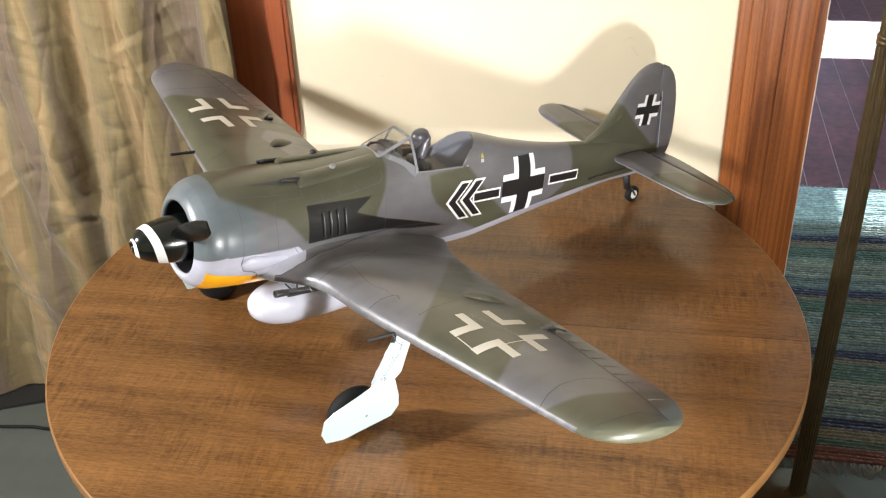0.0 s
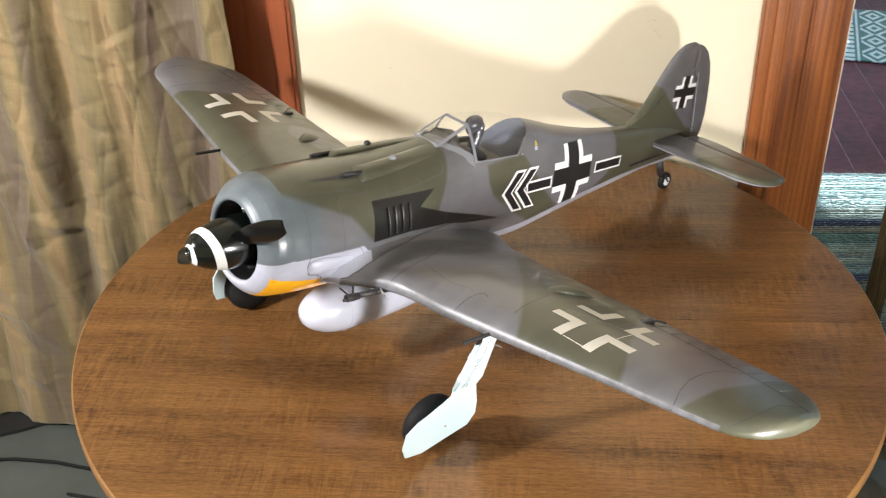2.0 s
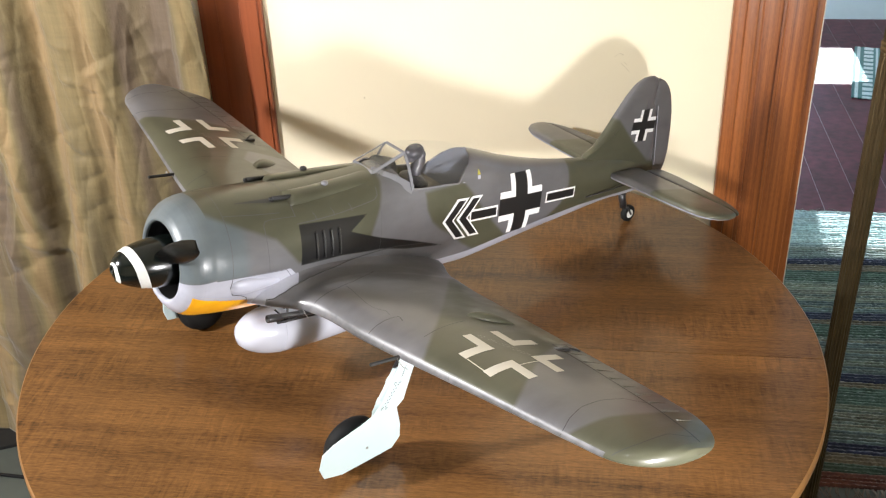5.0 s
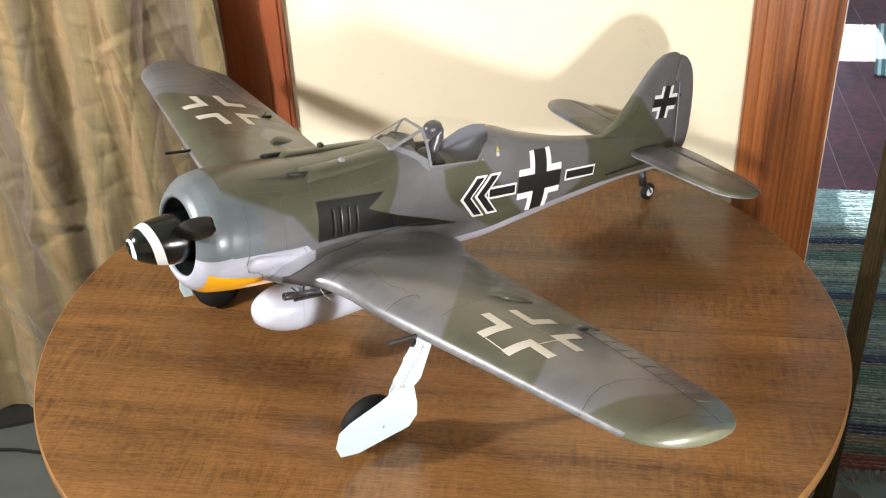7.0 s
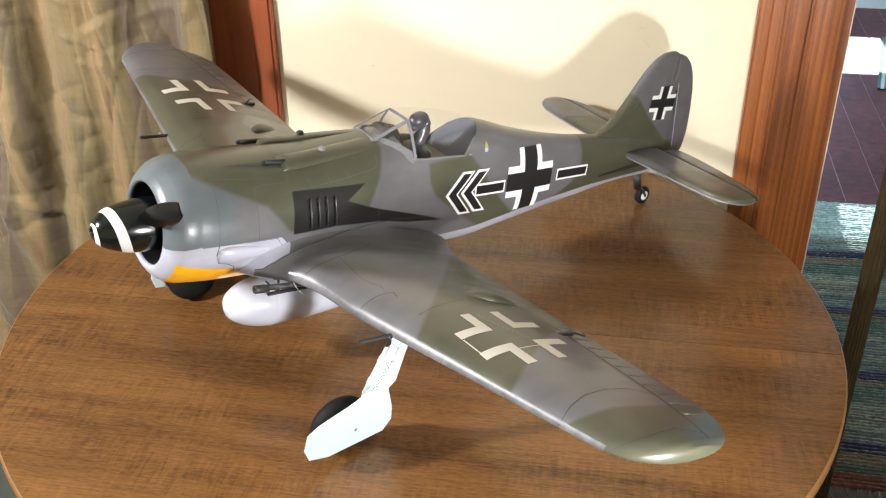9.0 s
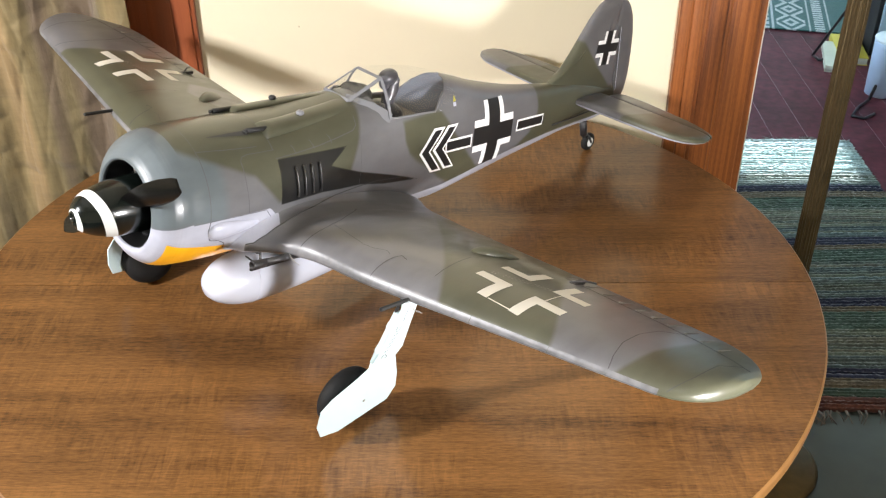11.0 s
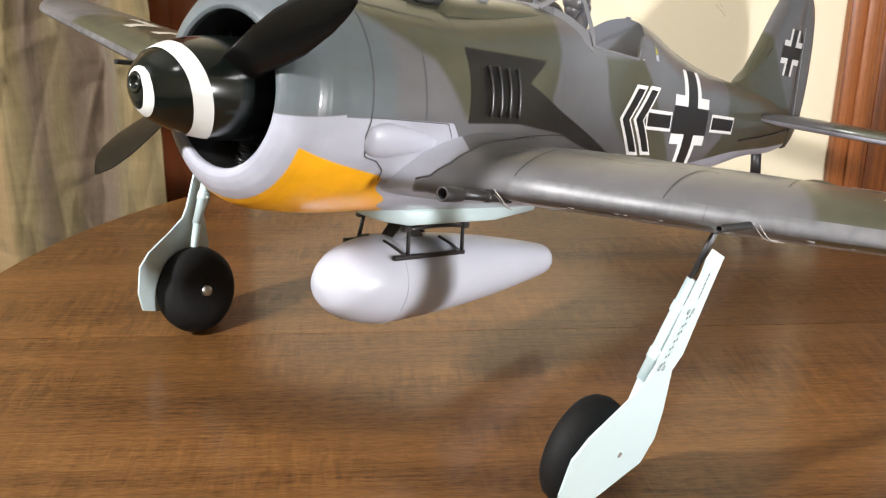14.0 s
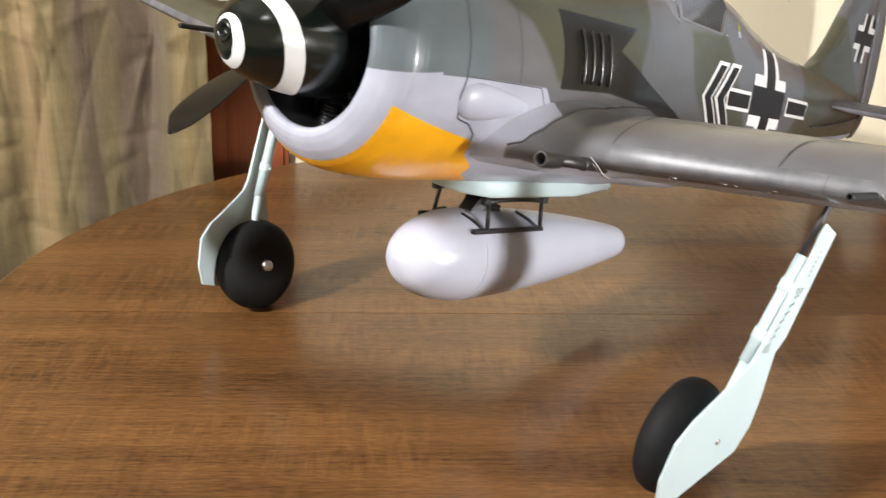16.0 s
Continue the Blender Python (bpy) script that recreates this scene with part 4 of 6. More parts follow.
def surface_plate(name, pts, thick, m, label, green_polys, plan):
    """A flying surface: outline in m's xy plane, tapered to thin edges."""
    pts = np.array(pts)
    nxt = np.roll(pts, -1, 0)
    pts = np.stack([pts * 0.85 + nxt * 0.15, pts * 0.15 + nxt * 0.85], 1).reshape(-1, 2)      # corners eased
    nxt = np.roll(pts, -1, 0)
    pts = np.stack([pts * 0.8 + nxt * 0.2, pts * 0.2 + nxt * 0.8], 1).reshape(-1, 2)
    c = pts.mean(0)
    bm = bmesh.new()
    rows = []
    for inset, h in ((0.0, 0.0), (0.012, 0.35), (0.05, 0.62), (0.2, 0.9), (0.5, 1.0)):
        q = pts + (c - pts) * inset
        rows.append((q, h * thick / 2))
    ring = [[bm.verts.new(m @ Vector((a, b, z))) for a, b in q] for q, z in rows]
    ring2 = [ring[0]] + [[bm.verts.new(m @ Vector((a, b, -z))) for a, b in q] for q, z in rows[1:]]
    n = len(pts)
    for rs in (ring, ring2):
        for a, b in zip(rs, rs[1:]):
            for i in range(n):
                bm.faces.new((a[i], a[(i + 1) % n], b[(i + 1) % n], b[i]))
        bm.faces.new(rs[-1])
    bmesh.ops.triangulate(bm, faces=bm.faces)
    for _ in range(3):
        long_e = [e for e in bm.edges if e.calc_length() > 0.008]
        bmesh.ops.subdivide_edges(bm, edges=long_e, cuts=1)
        bmesh.ops.triangulate(bm, faces=bm.faces)
    bmesh.ops.recalc_face_normals(bm, faces=bm.faces)
    ob = ppart(name, bm, CAMO, plane, label)
    co = np.array([v.co for v in ob.data.vertices]) + INV
    a, b = (co[:, 0], co[:, 2]) if plan == "xz" else (co[:, 0], co[:, 1])
    green = np.maximum.reduce([poly_sdf(a, b, g) for g in green_polys])
    far = np.full(len(co), -1.0)
    attr(ob.data, green=green, light=far if plan == "xz" else 0.0140 + 0.0175 * np.abs(co[:, 1]) - co[:, 2], yellow=far, black=far, dark_grey=far)
    return ob


XZ = Matrix(((1, 0, 0, 0), (0, 0, -1, 0), (0, 1, 0, 0), (0, 0, 0, 1)))
FINOB = surface_plate("tail_fin", FIN, 0.017, XZ, "grey and olive tail fin", (GREEN_TAIL,), "xz")
surface_plate("rudder", RUD, 0.014, XZ, "grey rudder", (((-1.03, 0.0), (-1.2, 0.0), (-1.2, -0.2), (-1.03, -0.2)),), "xz")
STAB = ((-0.925, 0.004), (-0.929, 0.06), (-0.931, 0.14), (-0.936, 0.215), (-0.948, 0.240), (-0.966, 0.254), (-0.985, 0.259), (-1.010, 0.256), (-1.0155, 0.235), (-1.0165, 0.02), (-1.016, 0.004))
ELEV = ((-1.0185, 0.020), (-1.0178, 0.235), (-1.0125, 0.256), (-1.024, 0.250), (-1.037, 0.228), (-1.047, 0.19), (-1.056, 0.12), (-1.062, 0.06), (-1.060, 0.025))
for s in (1, -1):
    m = Matrix.Translation((0, 0, 0.016)) @ Matrix.Rotation(radians(1.0 * s), 4, "X") @ Matrix.Diagonal((1, s, 1, 1))
    g = ((-0.9, 0.105 * s), (-0.96, 0.125 * s), (-1.1, 0.16 * s), (-1.1, 0.4 * s), (-0.9, 0.4 * s)) if s > 0 else ((-0.9, -0.0), (-1.1, -0.0), (-1.1, -0.13), (-0.95, -0.15), (-0.9, -0.17))
    surface_plate("tailplane", STAB, 0.017, m, "grey and olive tailplane half", (g,), "xy")
    surface_plate("elevator", ELEV, 0.011, m, "grey and olive elevator", (g,), "xy")

# ---- markings, laid on the skin ----


def drape(quads, place, n=10, m=10):
    """One mesh of four-cornered patches (a, b), each laid on a surface by place(a, b)."""
    bm = bmesh.new()
    for q in quads:
        q = np.array(q, float)
        u, v = np.meshgrid(np.linspace(0, 1, n), np.linspace(0, 1, m), indexing="ij")
        ab = ((1 - u) * (1 - v))[..., None] * q[0] + (u * (1 - v))[..., None] * q[1] + (u * v)[..., None] * q[2] + ((1 - u) * v)[..., None] * q[3]
        P = place(ab[..., 0], ab[..., 1])
        V = [[bm.verts.new(p) for p in row] for row in P]
        for i in range(n - 1):
            for j in range(m - 1):
                bm.faces.new((V[i][j], V[i + 1][j], V[i + 1][j + 1], V[i][j + 1]))
    return bm


def ribbon(pts, place, w=0.0011, n=40):
    """A thin dark groove line through points (a, b) on a surface."""
    pts = np.array(pts, float)
    s = np.concatenate([[0], np.cumsum(np.hypot(*np.diff(pts, axis=0).T))])
    t = np.linspace(0, s[-1], n)
    P = place(np.interp(t, s, pts[:, 0]), np.interp(t, s, pts[:, 1]))
    T = np.gradient(P, axis=0)
    e = 1e-4
    Q = place(np.interp(t, s, pts[:, 0]) + e, np.interp(t, s, pts[:, 1])) - P
    R_ = place(np.interp(t, s, pts[:, 0]), np.interp(t, s, pts[:, 1]) + e) - P
    N = np.cross(Q, R_)
    N /= np.maximum(np.linalg.norm(N, axis=1, keepdims=True), 1e-9)
    S = np.cross(N, T)
    S /= np.maximum(np.linalg.norm(S, axis=1, keepdims=True), 1e-9)
    bm = bmesh.new()
    a = [bm.verts.new(p) for p in P - S * w / 2]
    b = [bm.verts.new(p) for p in P + S * w / 2]
    for i in range(n - 1):
        bm.faces.new((a[i], a[i + 1], b[i + 1], b[i]))
    return bm


def rect(a0, b0, a1, b1):
    return ((a0, b0), (a1, b0), (a1, b1), (a0, b1))


def moved(quads, cx, cy, turn=0.0):
    c, s = math.cos(radians(turn)), math.sin(radians(turn))
    return [tuple((cx + c * a - s * b, cy + s * a + c * b) for a, b in q) for q in quads]


def brackets(inner, arm, w):
    """Four L-shaped corners of a cross."""
    out = []
    for sx in (1, -1):
        for sy in (1, -1):
            out.append(tuple((sx * a, sy * b) for a, b in rect(inner, inner, arm, inner + w)))
            out.append(tuple((sx * a, sy * b) for a, b in rect(inner, inner + w, inner + w, arm)))
    return out


def on_side(lift):
    return lambda a, b: side(a + np.where(b < 0.006, 0.16, 0.05) * (b - 0.006), b + 0.03 * (a + 0.60), lift)


def on_wing(lift):
    return lambda a, b: wing_top(a, b, lift)


def on_fin(lift):
    return lambda a, b: np.stack([a, 0 * a + 0.0086 + lift, b], -1)


def cross(place, cx, cz, half, inner, w, parent, label, lift=0.0004, turn=0.0):
    br_ = moved(brackets(inner, half, w), cx, cz, turn)
    for i in range(0, 8, 2):
        ppart("cross_border", drape(br_[i:i + 2], place(lift)), M_WHITE, parent, "white cross corner")
    ppart("cross", drape(moved([rect(-half, -inner, half, inner), rect(-inner, inner, inner, half), rect(-inner, -half, inner, -inner)], cx, cz, turn), place(lift)), M_BLACK, parent, label)


cross(on_side, -0.668, 0.0085, 0.0560, 0.0160, 0.0120, FUS, "black cross on the fuselage side")
cross(on_fin, -1.003, 0.109, 0.0325, 0.0085, 0.0075, FINOB, "black cross on the tail fin", 0.0006, 0)


def chevron(tip, dz):
    w, b = 0.026, 0.0042
    for name, material, o, lift in (("chevron_border", M_WHITE, 0.0, 0.0004), ("chevron", M_BLACK, b, 0.0008)):
        z = 0.0370 - o * 0.9
        t = tip - o * 1.45
        ww = w - o * 2.35
        k = 0.033 * z / 0.0370
        q = [((t, dz), (t - ww, dz), (t - ww - k, dz + z), (t - k, dz + z)), ((t, dz), (t - ww, dz), (t - ww - k * 0.92, dz - z), (t - k * 0.92, dz - z))]
        ppart(name, drape(q, on_side(lift)), material, FUS)


# pale paint stands for light caught in the rudder's hinge gap
ppart("hinge_strip", ribbon([(-1.033, 0.147), (-1.048, 0.085), (-1.0640, 0.020)], on_fin(0.0012), 0.0018), M_LIGHT, FINOB, "pale strip painted for the lit rudder hinge gap")
chevron(-0.4770, 0.002)
chevron(-0.5090, 0.003)


def bar(x0, x1, z):
    ppart("bar_border", drape([rect(x0, z - 0.0110, x1, z + 0.0110)], on_side(0.0005)), M_WHITE, FUS)
    ppart("bar", drape([rect(x0 - 0.0032, z - 0.0074, x1 + 0.0032, z + 0.0074)], on_side(0.0009)), M_BLACK, FUS)


bar(-0.5395, -0.6075, 0.005)
bar(-0.7375, -0.8215, 0.009)
for s, w in ((1, WL), (-1, WR)):
    br = brackets(0.0168, 0.0645, 0.0148)
    for i in range(0, 8, 2):
        ppart("cross_corner", drape(moved(br[i:i + 2], -0.296 if s > 0 else -0.303, 0.427 if s > 0 else -0.431, -1.0 if s > 0 else 4.0), on_wing(0.0005), 14, 8), M_DIRTYWHITE, w, "ivory corner of a wing cross")
    for q in () if s < 0 else (rect(-0.2338, 0.411 * s, -0.2322, 0.443 * s), rect(-0.279, 0.4575 * s, -0.313, 0.4590 * s)):
        ppart("cross_outline", drape([q], on_wing(0.0005), 4, 4), M_DIRTYWHITE, w)
    # unreadable lettering across the cross, as small bars
    random.seed(9)
    cx, cy = (-0.288, 0.405) if s > 0 else (-0.288, -0.411)
    for i in range(15):
        u = (i - 7) * 0.0052
        if random.random() < 0.15:
            continue
        for v in (0.0, 0.0045):
            ppart("stencil_bar", drape(moved([rect(-0.0009, -0.0010, 0.0009, 0.0010)], cx - 0.0115 - v - 0.35 * u + random.uniform(-0.001, 0.001), cy + u * 0.95, random.uniform(-25, 25)), on_wing(0.0004), 2, 2), M_FAINT, w)
# yellow triangle and small stencils
ppart("fuel_mark", drape([((-0.5535, 0.075), (-0.5615, 0.075), (-0.5580, 0.083), (-0.5570, 0.083))], lambda a, b: side(a, b, 0.0006)), mat("stencil_yellow", (0.45, 0.40, 0.06), 0.5), FUS, "small yellow triangle mark")
ppart("stencil_patch", drape([rect(-0.5535, 0.068, -0.5605, 0.074)], lambda a, b: side(a, b, 0.0006)), M_LIGHT, FUS)


# ---- panel lines ----
def skin_at(lift):
    return lambda x, deg: skin(x, np.radians(deg), lift)


def arcline(x, d0, d1):
    return [(x, d) for d in np.linspace(d0, d1, 12)]


def fus_lines():
    L = [(arcline(-0.079, -3, 57), 0.0009), ([(-0.079, 57), (-0.12, 54), (-0.166, 52)], 0.0010),
         ([(-0.137, -1), (-0.1345, 20), (-0.1345, 42), (-0.139, 46), (-0.150, 47), (-0.190, 46)], 0.0009), (arcline(-0.188, 46, 134), 0.0012),
         ([(-0.188, 38), (-0.26, 39), (-0.330, 42), (-0.338, 46), (-0.339, 56)], 0.0010), (arcline(-0.079, 57, 123), 0.0007), (arcline(-0.340, -5, 40), 0.0006),
         ([(-0.079, -2), (-0.077, -10), (-0.083, -20), (-0.097, -22), (-0.108, -27), (-0.110, -33)], 0.0012), ([(-0.079, -1), (-0.165, -2)], 0.0007),
         ([(-0.165, -2), (-0.190, -22), (-0.20, -32)], 0.0007)]
    for x in (-0.222, -0.254, -0.286):
        L.append(([(x, 38), (x + 0.001, 43), (x + 0.004, 47)], 0.0010))
    for pts, w in L:
        ppart("panel_line", ribbon(pts, skin_at(0.00035), w), M_GROOVE, FUS)
    ppart("root_line", ribbon([(-0.29, -0.0115), (-0.33, -0.0105), (-0.38, -0.0125), (-0.44, -0.022)], lambda a, b: side(a, b, 0.0010), 0.0014), M_LINE, FUS, "dark seam round the wing fairing")
    ppart("hatch_mark", drape([rect(-0.52, 0.0665, -0.5245, 0.0675)], lambda a, b: side(a, b, 0.0006)), M_LIGHT, FUS)


fus_lines()


def wing_lines():
    for s, w in ((1, WL), (-1, WR)):
        def at(lift):
            return lambda a, b: wing_top(*moved_up(a, b), lift)
        L = [([(-0.394, 0.405 * s), (-0.385, 0.50 * s), (-0.374, 0.60 * s), (-0.364, 0.655 * s), (-0.358, 0.678 * s)], 0.0027), ([(-0.228, 0.581 * s), (-0.255, 0.566 * s), (-0.282, 0.558 * s), (-0.315, 0.558 * s), (-0.35, 0.566 * s), (-0.374, 0.585 * s)], 0.0010),
             ([(-0.247, 0.640 * s), (-0.285, 0.647 * s), (-0.33, 0.650 * s), (-0.36, 0.668 * s)], 0.0010), ([(-0.394, 0.405 * s), (-0.432, 0.408 * s)], 0.0014)]
        on_skin = [([(-0.1725, 0.1515), (-0.184, 0.153), (-0.211, 0.154), (-0.240, 0.150), (-0.270, 0.136), (-0.300, 0.116)], 0.0011), ([(-0.223, 0.155), (-0.222, 0.173), (-0.2155, 0.220), (-0.217, 0.236), (-0.224, 0.252), (-0.221, 0.262)], 0.0006),
                   ([(-0.184, 0.267), (-0.190, 0.268), (-0.208, 0.269), (-0.220, 0.271), (-0.228, 0.275), (-0.225, 0.286)], 0.0011), ([(-0.223, 0.336), (-0.247, 0.332), (-0.303, 0.323)], 0.0010)]
        for pts, wd in on_skin:
            ppart("panel_line", ribbon([(a, b * s) for a, b in pts], on_wing(0.0004), wd), M_LINE, w)
        for pts, wd in L:
            ppart("panel_line", ribbon(pts, at(0.0004), wd), M_LINE, w)
        for y in (0.435, 0.462, 0.488, 0.513, 0.537, 0.560, 0.583, 0.606, 0.629):
            x0 = -0.392 + (y - 0.405) * 0.115
            bm = tube_bm(bmesh.new(), [tuple(wing_top(*moved_up(np.array(x0 - d), np.array((y + d * 0.25) * s)), 0.0002)) for d in (0.008, 0.018, 0.028, 0.036)], 0.0024, 10, True, 0.0015)
            bmesh.ops.translate(bm, verts=bm.verts, vec=(0, 0, -0.0015))
            ppart("aileron_rib", bm, M_RIB, w)
        # gun breech bulge
        n, k = 22, 12
        P = np.zeros((n, k, 3))
        for i, t in enumerate(np.linspace(0, 1, n)):
            x = -0.332 - 0.062 * t
            h = 0.0098 * math.sin(math.pi * t ** 0.75) ** 0.8
            for j, a in enumerate(np.linspace(0, math.pi, k)):
                yy = (0.297 + 0.032 * t + 0.0125 * math.cos(a) * (math.sin(math.pi * min(1, t * 0.9 + 0.05)) ** 0.5)) * s
                P[i, j] = wing_top(*moved_up(np.array(x), np.array(yy))) + np.array((0, 0, h * math.sin(a) - 0.0006))
        me = grid_mesh("gun_bulge", P - INV)
        gcount = n * k
        attr(me, green=np.full(gcount, 1.0), light=np.full(gcount, -1.0), yellow=np.full(gcount, -1.0), black=np.full(gcount, -1.0), dark_grey=np.full(gcount, -1.0))
        put("gun_bulge", me, CAMO, w, "olive bulge over the wing gun")
        # aileron horn
        q = wing_top(*moved_up(np.array(-0.392), np.array(0.425 * s)))
        ppart("control_horn", box_bm(bmesh.new(), (q[0] - 0.012, q[1] - 0.004, q[2] - 0.002), (q[0] + 0.012, q[1] + 0.004, q[2] + 0.003), 0.001), M_GUN, w)
        ppart("horn_rod", tube_bm(bmesh.new(), [(q[0] + 0.010, q[1] - 0.006 * s, q[2] + 0.002), (q[0] - 0.006, q[1] + 0.008 * s, q[2] + 0.006), (q[0] - 0.018, q[1] + 0.016 * s, q[2] + 0.003)], 0.0013, 8), M_GUN, w)


wing_lines()
for s in (1, -1):
    line = np.array(((-0.134, 0.091), (-0.142, 0.0985), (-0.156, 0.1045), (-0.180, 0.1055), (-0.205, 0.102), (-0.232, 0.0965), (-0.262, 0.088), (-0.292, 0.080)))
    k = np.linspace(0, len(line) - 1, 60)
    lx, ly = (np.interp(k, np.arange(len(line)), line[:, j]) for j in (0, 1))
    ppart("fairing_seam", tube_bm(bmesh.new(), [tuple(q) for q in wing_top(lx, ly * s, 0.0003)], 0.0008, 6), M_LINE, WL if s > 0 else WR, "dark seam round the wing fairing")

# ---- nose details ----
for s in (1, -1):
    # long bulge over the cowl gun, with its knob
    n, k = 40, 14
    P = np.zeros((n, k, 3))
    for i, t in enumerate(np.linspace(0, 1, n)):
        x = -0.186 - 0.165 * t
        h = 0.0085 * min(1, (t / 0.06)) ** 0.5 * (1 - t ** 2.2) if t > 0 else 0.0
        for j, a in enumerate(np.linspace(0, math.pi, k)):
            deg = 90 - s * (23 - 8 * t) + 10 * math.cos(a)
            P[i, j] = skin(np.array(x), np.array(math.radians(deg)), h * math.sin(a) - 0.0008)
    me = grid_mesh("cowl_gun_bulge", P - INV)
    nn = n * k
    attr(me, green=np.full(nn, 1.0), light=np.full(nn, -1.0), yellow=np.full(nn, -1.0), black=np.full(nn, -1.0), dark_grey=np.full(nn, -1.0))
    put("cowl_gun_bulge", me, CAMO, FUS, "olive bulge over the cowl gun")
    deg = math.radians(90 - s * 23)
    a, b = skin(np.array(-0.163), np.array(deg), 0.0035), skin(np.array(-0.196), np.array(deg), 0.0035)
    ppart("cowl_gun", tube_bm(bmesh.new(), [tuple(a), tuple(b)], 0.0034, 14), M_DARK, FUS, "dark gun muzzle in the cowl")
    ppart("gun_tip", tube_bm(bmesh.new(), [tuple(a + np.array((0.004, 0, 0))), tuple(a)], 0.0026, 14), M_DARK, FUS)
    ppart("gun_trough", drape([((-0.105, 90 - s * 21.0), (-0.165, 90 - s * 20.0), (-0.165, 90 - s * 26.0), (-0.105, 90 - s * 21.6))], skin_at(0.0006)), M_LINE, FUS, "dark gun trough")
    q = skin(np.array(-0.256), np.array(math.radians(90 - s * 17)), 0.008)
    bm = bmesh.new()
    bmesh.ops.create_uvsphere(bm, u_segments=18, v_segments=12, radius=0.0050, matrix=Matrix.Translation(q.tolist()) @ Matrix.Diagonal((1.15, 1, 0.8, 1)))
    ppart("hatch_knob", bm, M_FRAME if s > 0 else M_GUN, FUS, "small round hatch knob")
    # pale blister low on the cowl side
    n, k = 26, 16
    P = np.zeros((n, k, 3))
    for i, t in enumerate(np.linspace(0, 1, n)):
        x = -0.077 - 0.082 * t
        front = math.sqrt(max(0.0, 1 - (1 - min(1, t / 0.32)) ** 2))
        h = 0.0085 * front * (1 - max(0.0, (t - 0.25) / 0.75) ** 1.4)
        for j, a in enumerate(np.linspace(0, math.pi, k)):
            dz = -0.0175 - 0.002 * t + (0.0150 * (0.15 + 0.85 * front) * (1 - 0.8 * t ** 1.6)) * math.cos(a)
            P[i, j] = side(np.array(x), np.array(dz), h * math.sin(a) - 0.0006, s)
    put("cowl_blister", grid_mesh("cowl_blister", P - INV), M_LIGHT, FUS, "pale teardrop blister on the cowl")
    # exhaust louvres
    for x in (-0.2148, -0.2280, -0.2415, -0.2560):
        pts = [tuple(side(np.array(x - 0.003 * (1 - tt)), np.array(0.001 + 0.045 * tt), 0.0006 + 0.0024 * math.sin(math.pi * (0.25 + 0.5 * tt)), s)) for tt in np.linspace(0.06, 0.94, 12)]
        ppart("exhaust_louvre", tube_bm(bmesh.new(), pts, 0.0016, 10), M_LOUVRE, FUS, "dark glossy exhaust louvre")
    # wing guns
    tip = Vector((-0.107, 0.140 * s, -0.0448))
    ppart("inner_gun_barrel", tube_bm(bmesh.new(), [tip + Vector((-0.016, 0, 0)), Vector((-0.190, 0.140 * s, -0.0500))], 0.0040, 14), M_GUN, plane, "dark wing gun barrel")
    bm = lathe_bm(bmesh.new(), [(-0.022, 0.0040), (-0.021, 0.0050), (-0.016, 0.0051), (-0.015, 0.0056), (-0.001, 0.0057), (0.0, 0.0053), (0.0, 0.0040), (-0.012, 0.0037)], 20, Matrix.Translation(tip) @ Matrix.Rotation(radians(-3.6), 4, "Y"), caps=False)
    ppart("muzzle", bm, M_GUN, plane, "dark gun muzzle")
    ppart("gun_collar", lathe_bm(bmesh.new(), [(-0.166, 0.0040), (-0.165, 0.0049), (-0.159, 0.0049), (-0.158, 0.0040)], 16, Matrix.Translation((0, 0.140 * s, -0.0475)), caps=False), M_GUN, plane)
    tip = Vector((-0.146, 0.328 * s, -0.0225))
    bm = lathe_bm(bmesh.new(), [(-0.074, 0.0026), (-0.002, 0.0026), (0.0, 0.0024), (0.0, 0.0016), (-0.012, 0.0014)], 16, Matrix.Translation(tip), caps=False)
    # blacker than the inner barrel: its shade is put into the colour
    ppart("outer_gun_barrel", bm, M_DARK, plane, "short dark wing gun barrel")
    for dy, dz in ((0.0, 0.0), (0.003, 0.003)):
        ppart("gun_wire", tube_bm(bmesh.new(), [(-0.163, 0.143 * s, -0.0445 + dz), (-0.165, (0.147 + dy) * s, -0.0475), (-0.168, (0.149 + dy) * s, -0.0515), (-0.172, (0.153 + dy) * s, -0.0545)], 0.0004, 6), M_WIRE, plane, "thin grey-white wire at the gun")
    for dy in (0.0, 0.004):
        loop = [(-0.184 - 0.006 * t, (0.334 + dy + 0.016 * t) * s, -0.0195 - 0.0085 * math.sin(math.pi * min(1.0, t * 1.25) / 1.6)) for t in np.linspace(0, 1, 14)]
        ppart("gun_wire", tube_bm(bmesh.new(), loop, 0.00035, 6), M_WIRE, plane, "thin grey-white wire at the gun")

# worn chips along the left wing's leading edge
random.seed(4)
for i in range(26):
    y = random.uniform(0.17, 0.58)
    le, te, th, z0, fil = (float(q) for q in wing_frame(np.array(y)))
    t = random.uniform(0.025, 0.07)
    x = le - t * (le - te)
    z = z0 - 0.38 * th * float(section(np.array(t))) + 0.0095 * (0.3 - t) * (le - te) / 0.25
    w = random.uniform(0.0006, 0.0034)
    bm = box_bm(bmesh.new(), (x - 0.0006, y - w, z - 0.0003), (x + 0.0004, y + w, z + 0.0008), 0.0002)
    ppart("paint_chip", bm, M_CHIP, WL)


